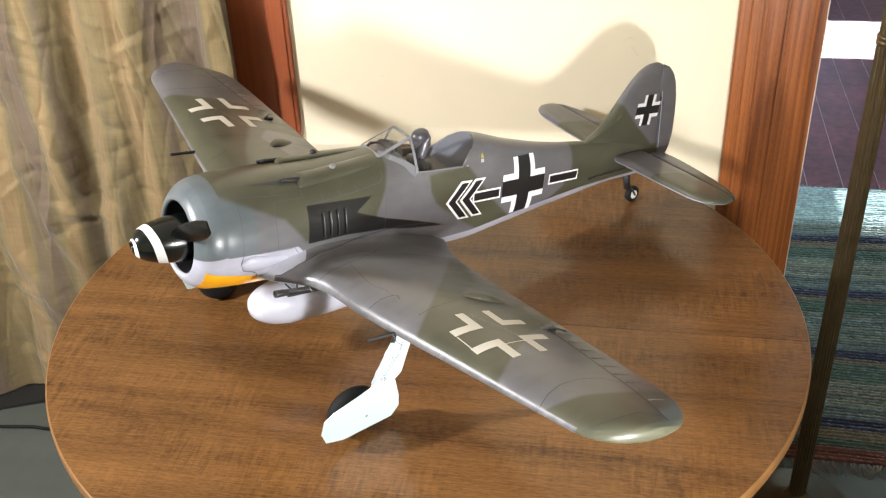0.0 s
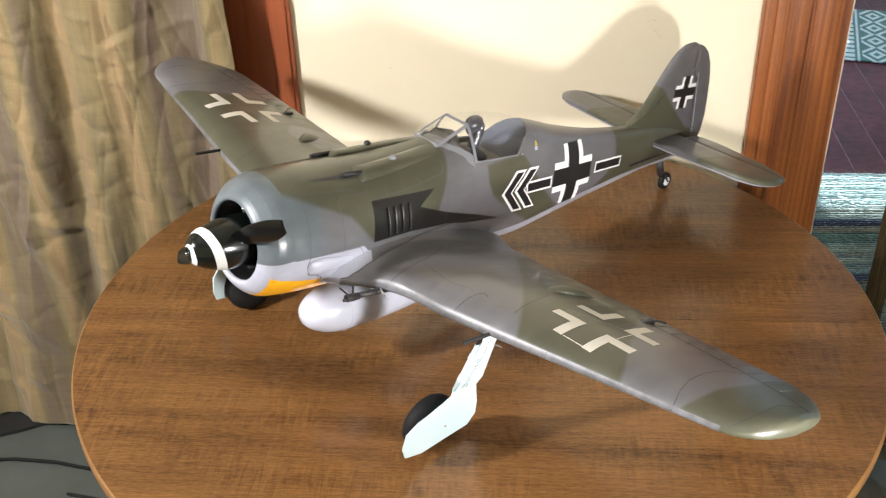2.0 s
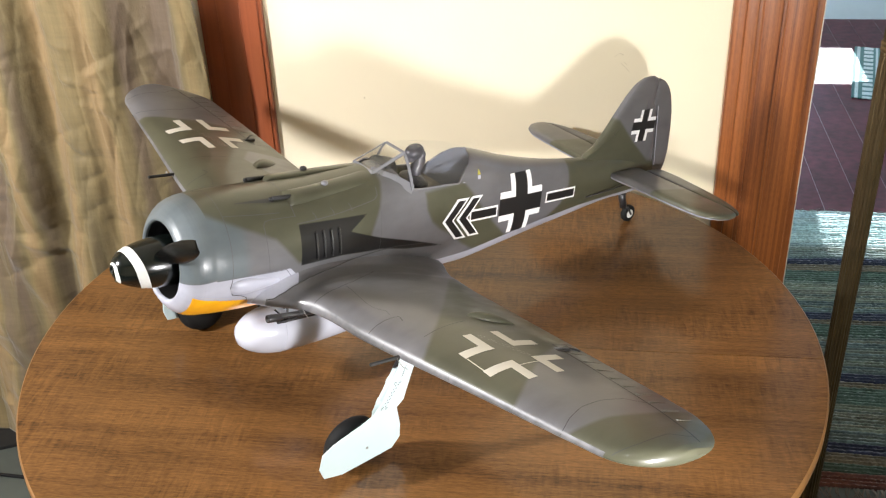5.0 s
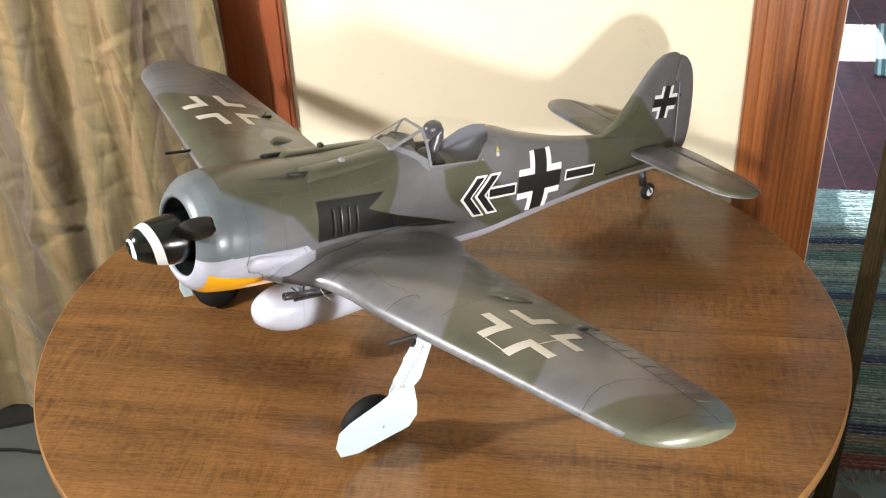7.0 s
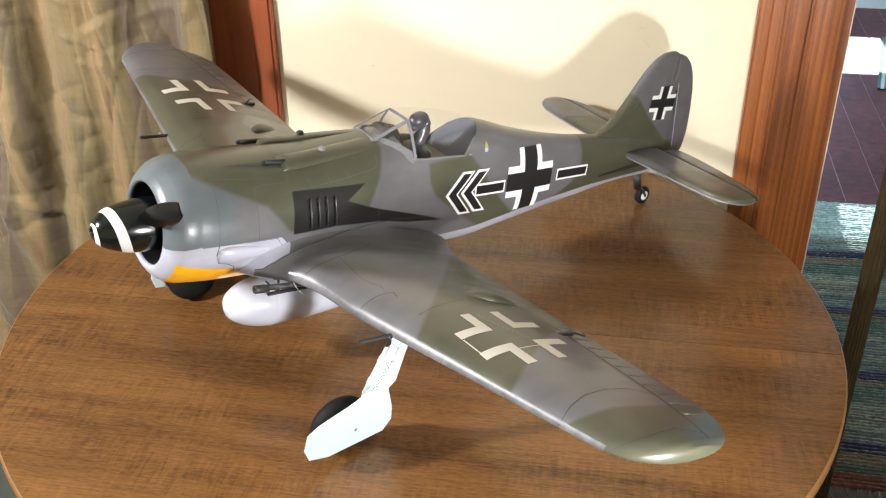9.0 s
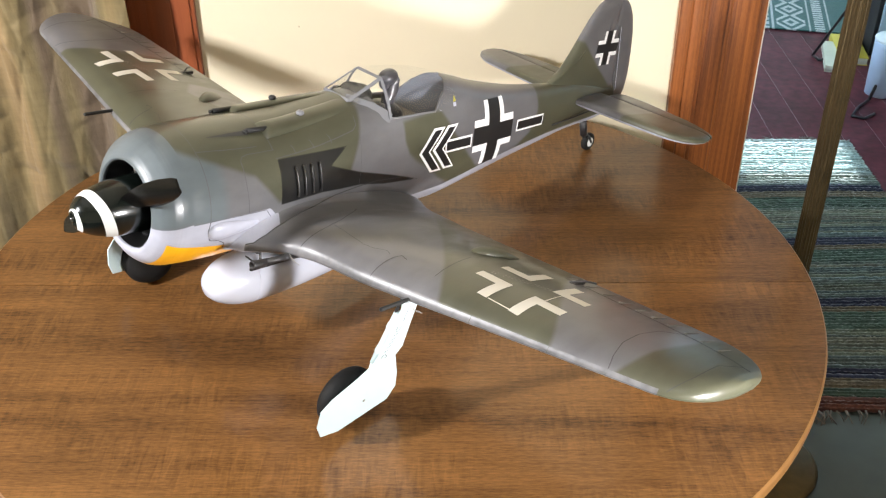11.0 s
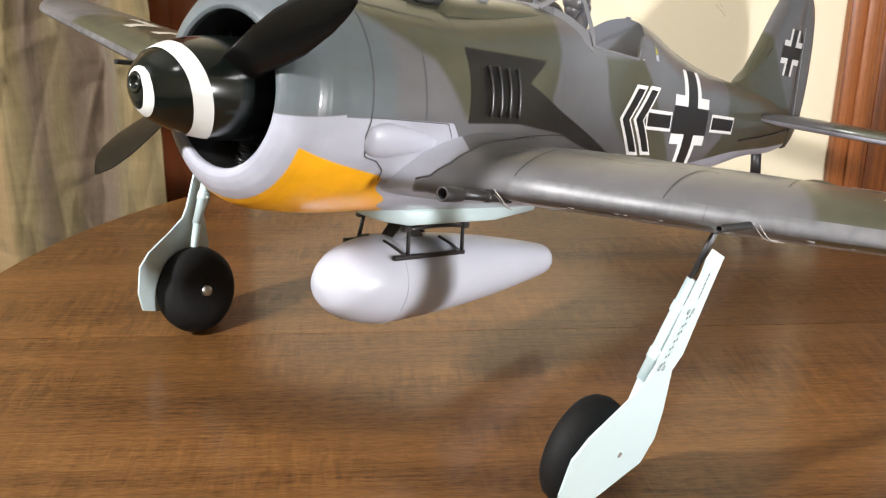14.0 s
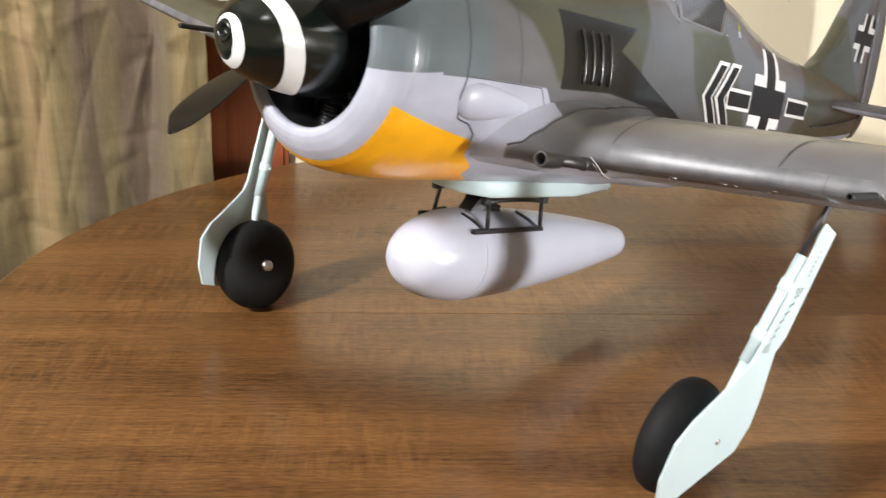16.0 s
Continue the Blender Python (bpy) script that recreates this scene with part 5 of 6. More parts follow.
def leading_edge_tape(s, w):
    """Strips of clear tape folded round the wing's leading edge."""
    for y0, y1 in ((0.150, 0.298), (0.2985, 0.412), (0.4125, 0.512), (0.5125, 0.640)):
        y = np.linspace(y0, y1, 24)
        le, te, th, z0, fil = wing_frame(y * s)
        ch = le - te
        u = np.linspace(-1, 1, 19)
        t = (0.0095 if s > 0 else 0.0045) * u ** 2
        half = np.where(u > 0, 1.0, -0.38) * section(t)
        Z = z0[:, None] + th[:, None] * half + 0.0095 * (0.3 - t) * ch[:, None] / 0.25 + 0.0003 * np.sign(u)
        X = le[:, None] - t * ch[:, None] + 0.0004 * (1 - np.abs(u))
        P = np.stack([X, np.repeat(y[:, None], 19, 1) * s, Z], -1)
        put("leading_edge_tape", grid_mesh("leading_edge_tape", P - INV), M_TAPE, w, "shiny worn tape along the leading edge")


leading_edge_tape(1, WL)
leading_edge_tape(-1, WR)

# ---- cockpit ----
bm = box_bm(bmesh.new(), (-0.512, -0.0455, 0.046), (-0.372, 0.0455, 0.055), 0.001)
ppart("cockpit_deck", bm, M_DECK, plane, "brown cockpit deck")


def headrest():
    n, k = 24, 21
    P = np.zeros((n, k, 3))
    for i, t in enumerate(np.linspace(0, 1, n)):
        x, z = -0.4990 - 0.0545 * t, 0.0545 + 0.0541 * t
        half = float(side(np.array(x), np.array(z))[1]) - 0.0006
        for j, f in enumerate(np.linspace(-1, 1, k)):
            P[i, j] = (x, f * half, z - 0.0015 * math.sin(math.pi * t) * (1 - f * f))
    put("headrest_fairing", grid_mesh("headrest_fairing", P - INV), M_GREYIN, plane, "blue-grey sloping fairing behind the seat")


headrest()
for s in (1, -1):
    pts = [tuple(side(np.array(x), np.array(z), -0.0005, s)) for x, z in ((-0.3995, 0.079), (-0.412, 0.0717), (-0.43, 0.0702), (-0.48, 0.0680), (-0.511, 0.0667), (-0.535, 0.0905))]
    ppart("cockpit_sill", tube_bm(bmesh.new(), pts, 0.0016, 10), M_FRAME, plane, "grey cockpit sill")
ppart("instrument_hood", tube_bm(bmesh.new(), [(-0.372, 0, 0.088), (-0.398, 0, 0.086)], 0.026, 20, True, 0.022), M_DARK, plane, "dark instrument hood")


WF = {"fl": Vector((-0.346, 0.026, 0.0985)), "fr": Vector((-0.346, -0.026, 0.0985)), "tl": Vector((-0.4045, 0.0250, 0.1245)), "tr": Vector((-0.4045, -0.0250, 0.1245)),
      "bl": Vector((-0.4085, 0.0535, 0.0715)), "br": Vector((-0.4085, -0.0535, 0.0715))}


def flat_bar(name, pts, out, w, th=0.0012):
    """A flat strip along points, facing outwards."""
    bm = bmesh.new()
    rows = []
    for i, p in enumerate(pts):
        d = (pts[min(i + 1, len(pts) - 1)] - pts[max(0, i - 1)]).normalized()
        a = out.cross(d).normalized()
        n = d.cross(a).normalized()
        rows.append([bm.verts.new(p + a * (w / 2) * e + n * th * f) for e, f in ((-1, -0.5), (1, -0.5), (1, 0.5), (-1, 0.5))])
    for a, b in zip(rows, rows[1:]):
        for k in range(4):
            bm.faces.new((a[k], a[(k + 1) % 4], b[(k + 1) % 4], b[k]))
    bm.faces.new(rows[0][::-1])
    bm.faces.new(rows[-1])
    ppart(name, bm, M_FRAME, plane, "grey windshield frame strip", True)


for a, b, o, w in (("fl", "tl", (0.3, 0.5, 1), 0.0052), ("fr", "tr", (0.3, -0.5, 1), 0.0052), ("tl", "tr", (0.3, 0, 1), 0.0050), ("fl", "fr", (1, 0, 0.7), 0.0050), ("tl", "bl", (0.2, 1, 0.5), 0.0046), ("tr", "br", (0.2, -1, 0.5), 0.0046)):
    p, q, o = WF[a], WF[b], Vector(o)
    bow = o.normalized() * (0.003 if "b" in a + b else 0.0)
    flat_bar("windshield_frame", [p, p.lerp(q, 0.33) + bow, p.lerp(q, 0.66) + bow, q], o, w)
for sgn in (1, -1):
    pts = [Vector(side(np.array(x), np.array(z), 0.0006, sgn)) for x, z in ((-0.347, 0.0985), (-0.362, 0.0945), (-0.380, 0.0890), (-0.396, 0.0805), (-0.4095, 0.0720))]
    flat_bar("windshield_base", pts, Vector((0, sgn, 0.5)), 0.0150)


def pane(names, label="clear windshield pane"):
    bm = bmesh.new()
    bm.faces.new([bm.verts.new(WF[n]) for n in names])
    ob = ppart("windshield_pane", bm, M_GLASS, plane, label, True)
    ob.visible_shadow = False


pane(("fl", "fr", "tr", "tl"))
pane(("fl", "tl", "bl"))
pane(("fr", "tr", "br"))


def hood():
    n, k = 18, 24
    P = np.zeros((n, k, 3))
    for j, a in enumerate(np.linspace(0, math.pi, k)):
        f = np.array((-0.405 - 0.010 * math.cos(a) ** 2, 0.0565 * math.cos(a) * (1 - 0.28 * math.sin(a) ** 2), 0.067 + 0.066 * math.sin(a) ** 0.85))
        b = np.array((-0.555, 0.045 * math.cos(a), 0.078 + 0.030 * math.sin(a)))
        for i, t in enumerate(np.linspace(0, 1, n)):
            P[i, j] = f + (b - f) * t + np.array((0, 0, 0.006 * math.sin(math.pi * t) * math.sin(a)))
    ob = put("canopy_hood", grid_mesh("canopy_hood", P - INV), glass("clear_hood_plastic", (0.985, 0.99, 0.99), 0.035), plane, "clear plastic canopy hood")
    ob.visible_shadow = False


hood()


def pilot_figure():
    """A plain head, neck and shoulders in one skin, leaning forward."""
    bm = bmesh.new()
    bmesh.ops.create_uvsphere(bm, u_segments=28, v_segments=18, radius=0.0138, matrix=Matrix.Translation((-0.4450, 0, 0.1135)) @ Matrix.Rotation(radians(14), 4, "Y") @ Matrix.Diagonal((1.22, 0.95, 0.88, 1)))
    bmesh.ops.create_uvsphere(bm, u_segments=20, v_segments=14, radius=0.0092, matrix=Matrix.Translation((-0.4400, 0, 0.1050)) @ Matrix.Diagonal((1.0, 0.85, 1.15, 1)))
    tube_bm(bm, [(-0.4535, 0, 0.1130), (-0.4585, 0, 0.1060), (-0.4590, 0, 0.0980), (-0.4560, 0, 0.0900), (-0.4520, 0, 0.0800), (-0.4510, 0, 0.0660)], 0.0092, 16, True, 0.0105)
    bmesh.ops.create_uvsphere(bm, u_segments=28, v_segments=16, radius=0.022, matrix=Matrix.Translation((-0.451, 0, 0.0630)) @ Matrix.Diagonal((0.80, 1.45, 0.55, 1)))
    ppart("pilot_figure", bm, mat("dark_figure_paint", (0.060, 0.058, 0.066), 0.30, var=0.6, scale=70), plane, "small plain dark figure in the cockpit")


pilot_figure()

# ---- undercarriage, in axes level with the table ----
TILTED = STANCE.inverted()


def lv(f, l, u):
    """A point given level with the table, from where the airplane stands."""
    return TILTED @ Vector((f, l, u)) + P0


DOOR = ((-0.064, 0.203), (-0.089, 0.190), (-0.0815, 0.156), (-0.073, 0.112), (-0.062, 0.102), (-0.072, 0.060), (-0.074, 0.033), (-0.061, 0.015), (0.027, 0.015), (0.058, 0.027), (0.066, 0.050), (0.062, 0.078), (0.044, 0.089), (0.000, 0.100), (-0.022, 0.108), (-0.030, 0.118), (-0.058, 0.186), (-0.058, 0.196))


def gear(s):
    k = 0.225
    n = Vector((0, 1, -k)).normalized()
    up = Vector((0, k, 1)).normalized()

    def dp(f, u, off=0.0):
        if s > 0:
            return lv(*(Vector((f, 0.243 + k * u, u)) + n * off))
        c, sn, u = math.cos(-0.36), math.sin(-0.36), 0.95 * u + 0.014        # the right leg is toed in
        f = min(f, 0.84 * f)
        q = Vector((f * c + 0.0066, 0.2752 - 0.11 * u + f * sn, u)) + Vector((-sn, c, 0.11)).normalized() * off
        return lv(q.x, -q.y, q.z)

    bm = bmesh.new()
    lo = [bm.verts.new(dp(f, u, -0.0009)) for f, u in DOOR]
    hi = [bm.verts.new(dp(f, u, 0.0009)) for f, u in DOOR]
    bm.faces.new(lo[::-1]), bm.faces.new(hi)
    for i in range(len(DOOR)):
        j = (i + 1) % len(DOOR)
        bm.faces.new((lo[i], lo[j], hi[j], hi[i]))
    bmesh.ops.triangulate(bm, faces=[f for f in bm.faces if len(f.verts) > 4])
    door = ppart("gear_door", bm, M_MINT, plane, "pale mint undercarriage door plate", True)
    # screw and stencilled marks on the outside of the door
    q0, q1 = dp(-0.014, 0.046, 0.0004), dp(-0.014, 0.046, 0.0018)
    ppart("screw", tube_bm(bmesh.new(), [q0, q1], 0.0022, 12), M_METAL, door)
    for i in range(7):
        t = i / 6
        f, u = -0.0555 + 0.0185 * t, 0.1500 - 0.0330 * t
        for df in (0.0, -0.0045):
            bm = bmesh.new()
            c = [dp(f + df + a, u + b, 0.0012) for a, b in ((-0.0011, -0.0007), (0.0011, -0.0011), (0.0012, 0.0007), (-0.0008, 0.0011))]
            bm.faces.new([bm.verts.new(v) for v in c])
            ppart("stencil_bar", bm, M_BLACK, door)
    for f, u in ((-0.0625, 0.1535), (-0.0545, 0.1555), (-0.0350, 0.1145), (-0.0425, 0.1120)):
        bm = bmesh.new()
        a = [dp(f + 0.0022 * math.cos(t), u + 0.0022 * math.sin(t), 0.0012) for t in np.linspace(0, 2 * math.pi, 13)[:-1]]
        b = [dp(f + 0.0015 * math.cos(t), u + 0.0015 * math.sin(t), 0.0012) for t in np.linspace(0, 2 * math.pi, 13)[:-1]]
        va, vb = [bm.verts.new(v) for v in a], [bm.verts.new(v) for v in b]
        for i in range(12):
            bm.faces.new((va[i], va[(i + 1) % 12], vb[(i + 1) % 12], vb[i]))
        ppart("stencil_ring", bm, M_BLACK, door)
    for i in range(6):
        bm = bmesh.new()
        c = [dp(-0.0655 - 0.0009 * i + a, 0.164 + 0.0034 * i + b, 0.0012) for a, b in ((-0.0011, -0.0006), (0.0011, -0.0010), (0.0011, 0.0006), (-0.0011, 0.0010))]
        bm.faces.new([bm.verts.new(v) for v in c])
        ppart("stencil_bar", bm, M_BLACK, door)
    # strut
    sh = 0.0 if s > 0 else -0.008
    a, b, c = dp(-0.0590 if s > 0 else -0.0730, 0.178 if s > 0 else 0.212, -0.0052 + sh), dp(-0.0285, 0.1035, -0.0058 + sh), dp(-0.028 if s > 0 else -0.008, 0.050, -0.010 + sh)
    ppart("strut", tube_bm(bmesh.new(), [a, b], 0.0049, 16), M_MINT, plane, "pale mint gear strut")
    ppart("piston", tube_bm(bmesh.new(), [b, c], 0.0040, 14), M_MINT, plane, "thin mint gear piston")
    for t in (0.28, 0.74):
        p = a.lerp(b, t)
        d = (b - a).normalized()
        ppart("strut_clamp", tube_bm(bmesh.new(), [p - d * 0.004, p - d * 0.002, p + d * 0.002, p + d * 0.004], 0.0058, 16), M_MINT, plane)
        ppart("clamp_screw", tube_bm(bmesh.new(), [p + (c - p).normalized() * 0.002, p + (lv(0, 0, 0.01) - lv(0, 0, 0)).cross(d).normalized() * 0.0078], 0.0013, 8), M_MINT, plane)
    for off in (-0.005, 0.001):
        ppart("gear_link", tube_bm(bmesh.new(), [dp(-0.072 + off, 0.225, -0.004), dp(-0.055 + off * 0.4, 0.180, -0.006)], 0.0018, 10), M_GUN, plane, "dark retract link")
    # wheel
    hub = lv(-0.004 if s > 0 else -0.0108, 0.2290 if s > 0 else -0.2500, 0.0447)
    ax = (lv(0, s * 1.0, -0.16) - lv(0, 0, 0)).normalized()
    rot = ax.to_track_quat("X", "Z").to_matrix().to_4x4()
    m = Matrix.Translation(hub) @ rot
    prof = [(-0.0150, 0.006), (-0.0160, 0.018), (-0.0162, 0.026), (-0.0150, 0.0330), (-0.0122, 0.0388), (-0.0075, 0.0430), (0.0, 0.0447), (0.0075, 0.0430), (0.0122, 0.0388), (0.0150, 0.0330), (0.0162, 0.026), (0.0160, 0.010)]
    wheel = ppart("tyre", lathe_bm(bmesh.new(), prof, 56, m), M_RUBBER, plane, "black foam main wheel")
    ppart("wheel_collar", lathe_bm(bmesh.new(), [(-0.0200, 0.0022), (-0.0198, 0.0052), (-0.0160, 0.0056), (-0.0150, 0.0056)], 20, m), M_METAL, wheel, "steel wheel collar")
    ppart("axle", lathe_bm(bmesh.new(), [(-0.0200, 0.0016), (0.0225 if s > 0 else 0.027, 0.0016)], 12, m), M_METAL, wheel)


gear(1)
gear(-1)


def tail_wheel():
    hub = lv(-0.853, -0.012, 0.0178)
    ax = (lv(0, 1, 0) - lv(0, 0, 0)).normalized()
    m = Matrix.Translation(hub) @ ax.to_track_quat("X", "Z").to_matrix().to_4x4()
    w = ppart("tail_wheel_tyre", lathe_bm(bmesh.new(), [(-0.006, 0.009), (-0.006, 0.0135), (-0.004, 0.0170), (0.0, 0.0178), (0.004, 0.0170), (0.006, 0.0135), (0.006, 0.009)], 36, m), M_RUBBER, plane, "small black tail wheel")
    ppart("tail_wheel_hub", lathe_bm(bmesh.new(), [(-0.0068, 0.0085), (-0.0062, 0.0092), (0.0062, 0.0092), (0.0068, 0.0085)], 28, m), M_SPINWHITE, w, "white tail wheel hub")
    for s in (1, -1):
        ppart("tail_fork", tube_bm(bmesh.new(), [lv(-0.853, 0.0088 * s - 0.012, 0.018), lv(-0.845, 0.0085 * s - 0.012, 0.034), lv(-0.838, 0.003 * s - 0.012, 0.042)], 0.0022, 8), M_GUN, plane, "dark tail wheel fork")
    ppart("tail_strut", tube_bm(bmesh.new(), [lv(-0.838, -0.012, 0.038), lv(-0.830, -0.011, 0.075)], 0.0075, 12), M_GUN, plane)
    for s in (1, -1):
        ppart("push_rod", tube_bm(bmesh.new(), [(-0.862, 0.0225 * s, -0.017), (-0.93, 0.0235 * s, -0.010), (-0.975, 0.024 * s, -0.004), (-1.02, 0.024 * s, 0.004)], 0.0013, 8), M_GUN, plane, "thin dark control rod")
        ppart("elevator_horn", plate_bm(bmesh.new(), [(-1.012, 0.014), (-1.028, 0.014), (-1.022, 0.0), (-1.018, 0.0)], 0.0016, Matrix.Translation((0, 0.024 * s, 0)) @ XZ), M_GUN, plane)


tail_wheel()

# ---- belly rack and drop tank ----
bm = bmesh.new()
for (x0, x1, w, z0, z1) in ((-0.186, -0.428, 0.034, -0.1008, -0.086),):
    pts = [(x0 - 0.004, -w * 0.5), (x0 - 0.001, 0), (x0 - 0.004, w * 0.5), (x0 - 0.02, w), (x1 + 0.10, w), (x1, w * 0.25), (x1, -w * 0.25), (x1 + 0.10, -w), (x0 - 0.02, -w)]
    plate_bm(bm, pts, z1 - z0, Matrix.Translation((0, 0, (z0 + z1) / 2)), 0.003)
ppart("belly_pan", bm, M_MINT, plane, "pale plate under the belly")
ppart("rack_pylon", plate_bm(bmesh.new(), [(-0.212, -0.1235), (-0.224, -0.112), (-0.228, -0.101), (-0.246, -0.101), (-0.250, -0.112), (-0.264, -0.1235), (-0.264, -0.127), (-0.212, -0.127)], 0.014, XZ, 0.001), M_GUN, plane, "black wedge-shaped tank pylon")
for s in (1, -1):
    y = 0.030 * s
    ppart("rack_rail", box_bm(bmesh.new(), (-0.292, y - 0.002, -0.1315), (-0.196, y + 0.002, -0.1275), 0.0008), M_GUN, plane, "black rack rail")
    ppart("rack_top_bar", tube_bm(bmesh.new(), [(-0.206, y * 0.9, -0.1062), (-0.228, y * 0.9, -0.1043), (-0.250, y * 0.9, -0.1038), (-0.272, y * 0.9, -0.1043), (-0.293, y * 0.9, -0.1058)], 0.0019, 8), M_GUN, plane)
    for x in (-0.209, -0.290):
        ppart("rack_block", box_bm(bmesh.new(), (x - 0.004, y * 0.9 - 0.003, -0.1075), (x + 0.004, y * 0.9 + 0.003, -0.1020), 0.001), M_GUN, plane)
    for x in (-0.213, -0.288):
        ppart("rack_post", tube_bm(bmesh.new(), [(x, y * 0.9, -0.105), (x - 0.001, y, -0.129)], 0.0019, 8), M_GUN, plane)
        ppart("rack_foot", tube_bm(bmesh.new(), [(x, y, -0.1295), (x + 0.006, y * 0.7, -0.1235), (x + 0.010, y * 0.3, -0.1195)], 0.0014, 8), M_GUN, plane)
T = np.linspace(0, 1, 46)
prof = []
for t in T:
    x = -0.142 - 0.337 * t
    r = 0.0395 * math.sqrt(max(0.0, 1 - (1 - min(1, t / 0.24)) ** 2.2)) if t < 0.24 else 0.0395 - 0.0250 * ((t - 0.24) / 0.76) ** 1.75
    if t > 0.965:
        r *= math.sqrt(max(0.02, 1 - ((t - 0.965) / 0.0355) ** 2 * 0.75))
    prof.append((x, max(r, 0.0006)))
tank = ppart("drop_tank", lathe_bm(bmesh.new(), prof, 64, Matrix.Translation((0, 0, -0.1575))), M_TANK, plane, "satin off-white teardrop drop tank")
ppart("tank_seam", lathe_bm(bmesh.new(), [(-0.2105, 0.0391), (-0.2108, 0.0398), (-0.2114, 0.0398), (-0.2117, 0.0391)], 64, Matrix.Translation((0, 0, -0.1575)), caps=False), M_TANK, tank)

# ---- things beyond the doorway ----


def attr_mat(name, rough, bumpscale=0.0, sheen=0.2):
    """A woven cloth whose colour is stored on the mesh."""
    m = bpy.data.materials.new(name)
    m.use_nodes = True
    nt = m.node_tree
    b = nt.nodes["Principled BSDF"]
    b.inputs["Roughness"].default_value, b.inputs["Sheen Weight"].default_value = rough, sheen
    at = nt.nodes.new("ShaderNodeAttribute")
    at.attribute_name = "weave"
    tc = nt.nodes.new("ShaderNodeTexCoord")
    n = nt.nodes.new("ShaderNodeTexNoise")
    n.inputs["Scale"].default_value, n.inputs["Detail"].default_value = 120, 4
    nt.links.new(tc.outputs["Object"], n.inputs[0])
    r = nt.nodes.new("ShaderNodeMapRange")
    r.inputs[1].default_value, r.inputs[2].default_value, r.inputs[3].default_value, r.inputs[4].default_value = 0.3, 0.7, 0.65, 1.35
    nt.links.new(n.outputs[0], r.inputs[0])
    s = nt.nodes.new("ShaderNodeVectorMath")
    s.operation = "SCALE"
    nt.links.new(at.outputs["Color"], s.inputs[0])
    nt.links.new(r.outputs[0], s.inputs["Scale"])
    nt.links.new(s.outputs[0], b.inputs["Base Color"])
    bp = nt.nodes.new("ShaderNodeBump")
    bp.inputs["Strength"].default_value, bp.inputs["Distance"].default_value = 0.8, 0.002
    nt.links.new(n.outputs[0], bp.inputs["Height"])
    nt.links.new(bp.outputs[0], b.inputs["Normal"])
    return m


def colours(me, C):
    a = me.color_attributes.new("weave", "FLOAT_COLOR", "POINT")
    a.data.foreach_set("color", np.concatenate([C, np.ones((len(C), 1))], 1).astype(np.float32).ravel())


def rag_rug():
    rng = np.random.default_rng(7)
    x0, x1, y0, y1 = 0.10, 0.945, -0.165, 1.245
    rows = 112
    navy, tan, green = np.array((0.016, 0.018, 0.040)), np.array((0.100, 0.078, 0.048)), np.array((0.042, 0.070, 0.048))
    pale = np.array(((0.105, 0.118, 0.085), (0.085, 0.105, 0.088), (0.125, 0.125, 0.092), (0.065, 0.090, 0.085)))
    rc = []
    for k in range(rows):
        u = ((y0 + (y1 - y0) * (k + 0.5) / rows + 0.022 + 0.006 * rng.normal()) / 0.308) % 1
        c = navy if u < 0.06 or u > 0.94 else tan if u > 0.80 else green if u > 0.58 else pale[rng.integers(4)] if u > 0.10 else pale[3]
        rc.append(c * rng.uniform(0.75, 1.25))
    rc = np.array(rc)
    rc[0:4] = np.array((0.11, 0.035, 0.022)) * rng.uniform(0.7, 1.2, (4, 1))
    # the sun's glare on the far rows is mixed into their colour
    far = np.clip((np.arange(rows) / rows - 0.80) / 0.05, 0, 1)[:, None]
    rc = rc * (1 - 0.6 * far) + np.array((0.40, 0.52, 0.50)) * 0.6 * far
    nv, nu = rows * 4, 120
    y = np.linspace(y0, y1, nv)[None, :]
    x = np.linspace(x0, x1, nu)[:, None]
    ph = (np.arange(nv) % 4)
    zrow = np.where(ph == 0, 0.004, np.where(ph == 2, 0.013, 0.0105))
    wob = np.cumsum(rng.normal(0, 0.00035, (nu, nv)), 0)
    wob = (wob + np.roll(wob, 1, 1) + np.roll(wob, -1, 1)) / 3
    Y = y + wob + 0.006 * np.sin(7 * x + 3 * y)
    Z = zrow[None, :] + rng.normal(0, 0.0012, (nu, nv))
    me = grid_mesh("rag_rug", np.stack([x + 0 * y + rng.normal(0, 0.002, (1, nv)), Y, Z], -1))
    C = np.repeat(rc, 4, 0)[None, :, :] * (1 + 0.35 * np.repeat(rng.normal(0, 1, (nu // 6, nv, 1)), 6, 0).clip(-1.5, 1.5) * 0.5)
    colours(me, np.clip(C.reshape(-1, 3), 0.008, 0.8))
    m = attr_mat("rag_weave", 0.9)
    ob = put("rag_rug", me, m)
    so = ob.modifiers.new("thickness", "SOLIDIFY")
    so.thickness, so.offset = 0.003, -1
    ob.matrix_world = ROOM
    tagged(ob, "striped multicoloured woven rag rug with frayed ends in the doorway", "rug")
    fm = mat("rag_fringe_cotton", (0.13, 0.105, 0.085), 0.9, var=0.3)
    bm = bmesh.new()
    for i in range(90):
        x_ = rng.uniform(x0, x1)
        for end, d in ((y0, -1), (y1, 1)):
            p = [(x_, end, 0.010), (x_ + rng.normal(0, 0.006), end + d * 0.016, 0.008), (x_ + rng.normal(0, 0.012), end + d * rng.uniform(0.025, 0.045), 0.003)]
            tube_bm(bm, p, rng.uniform(0.0015, 0.003), 5, True, 0.001)
    tagged(part("fringe", bm, fm, ob, "frayed cotton fringe"), kind="stuff")


rag_rug()


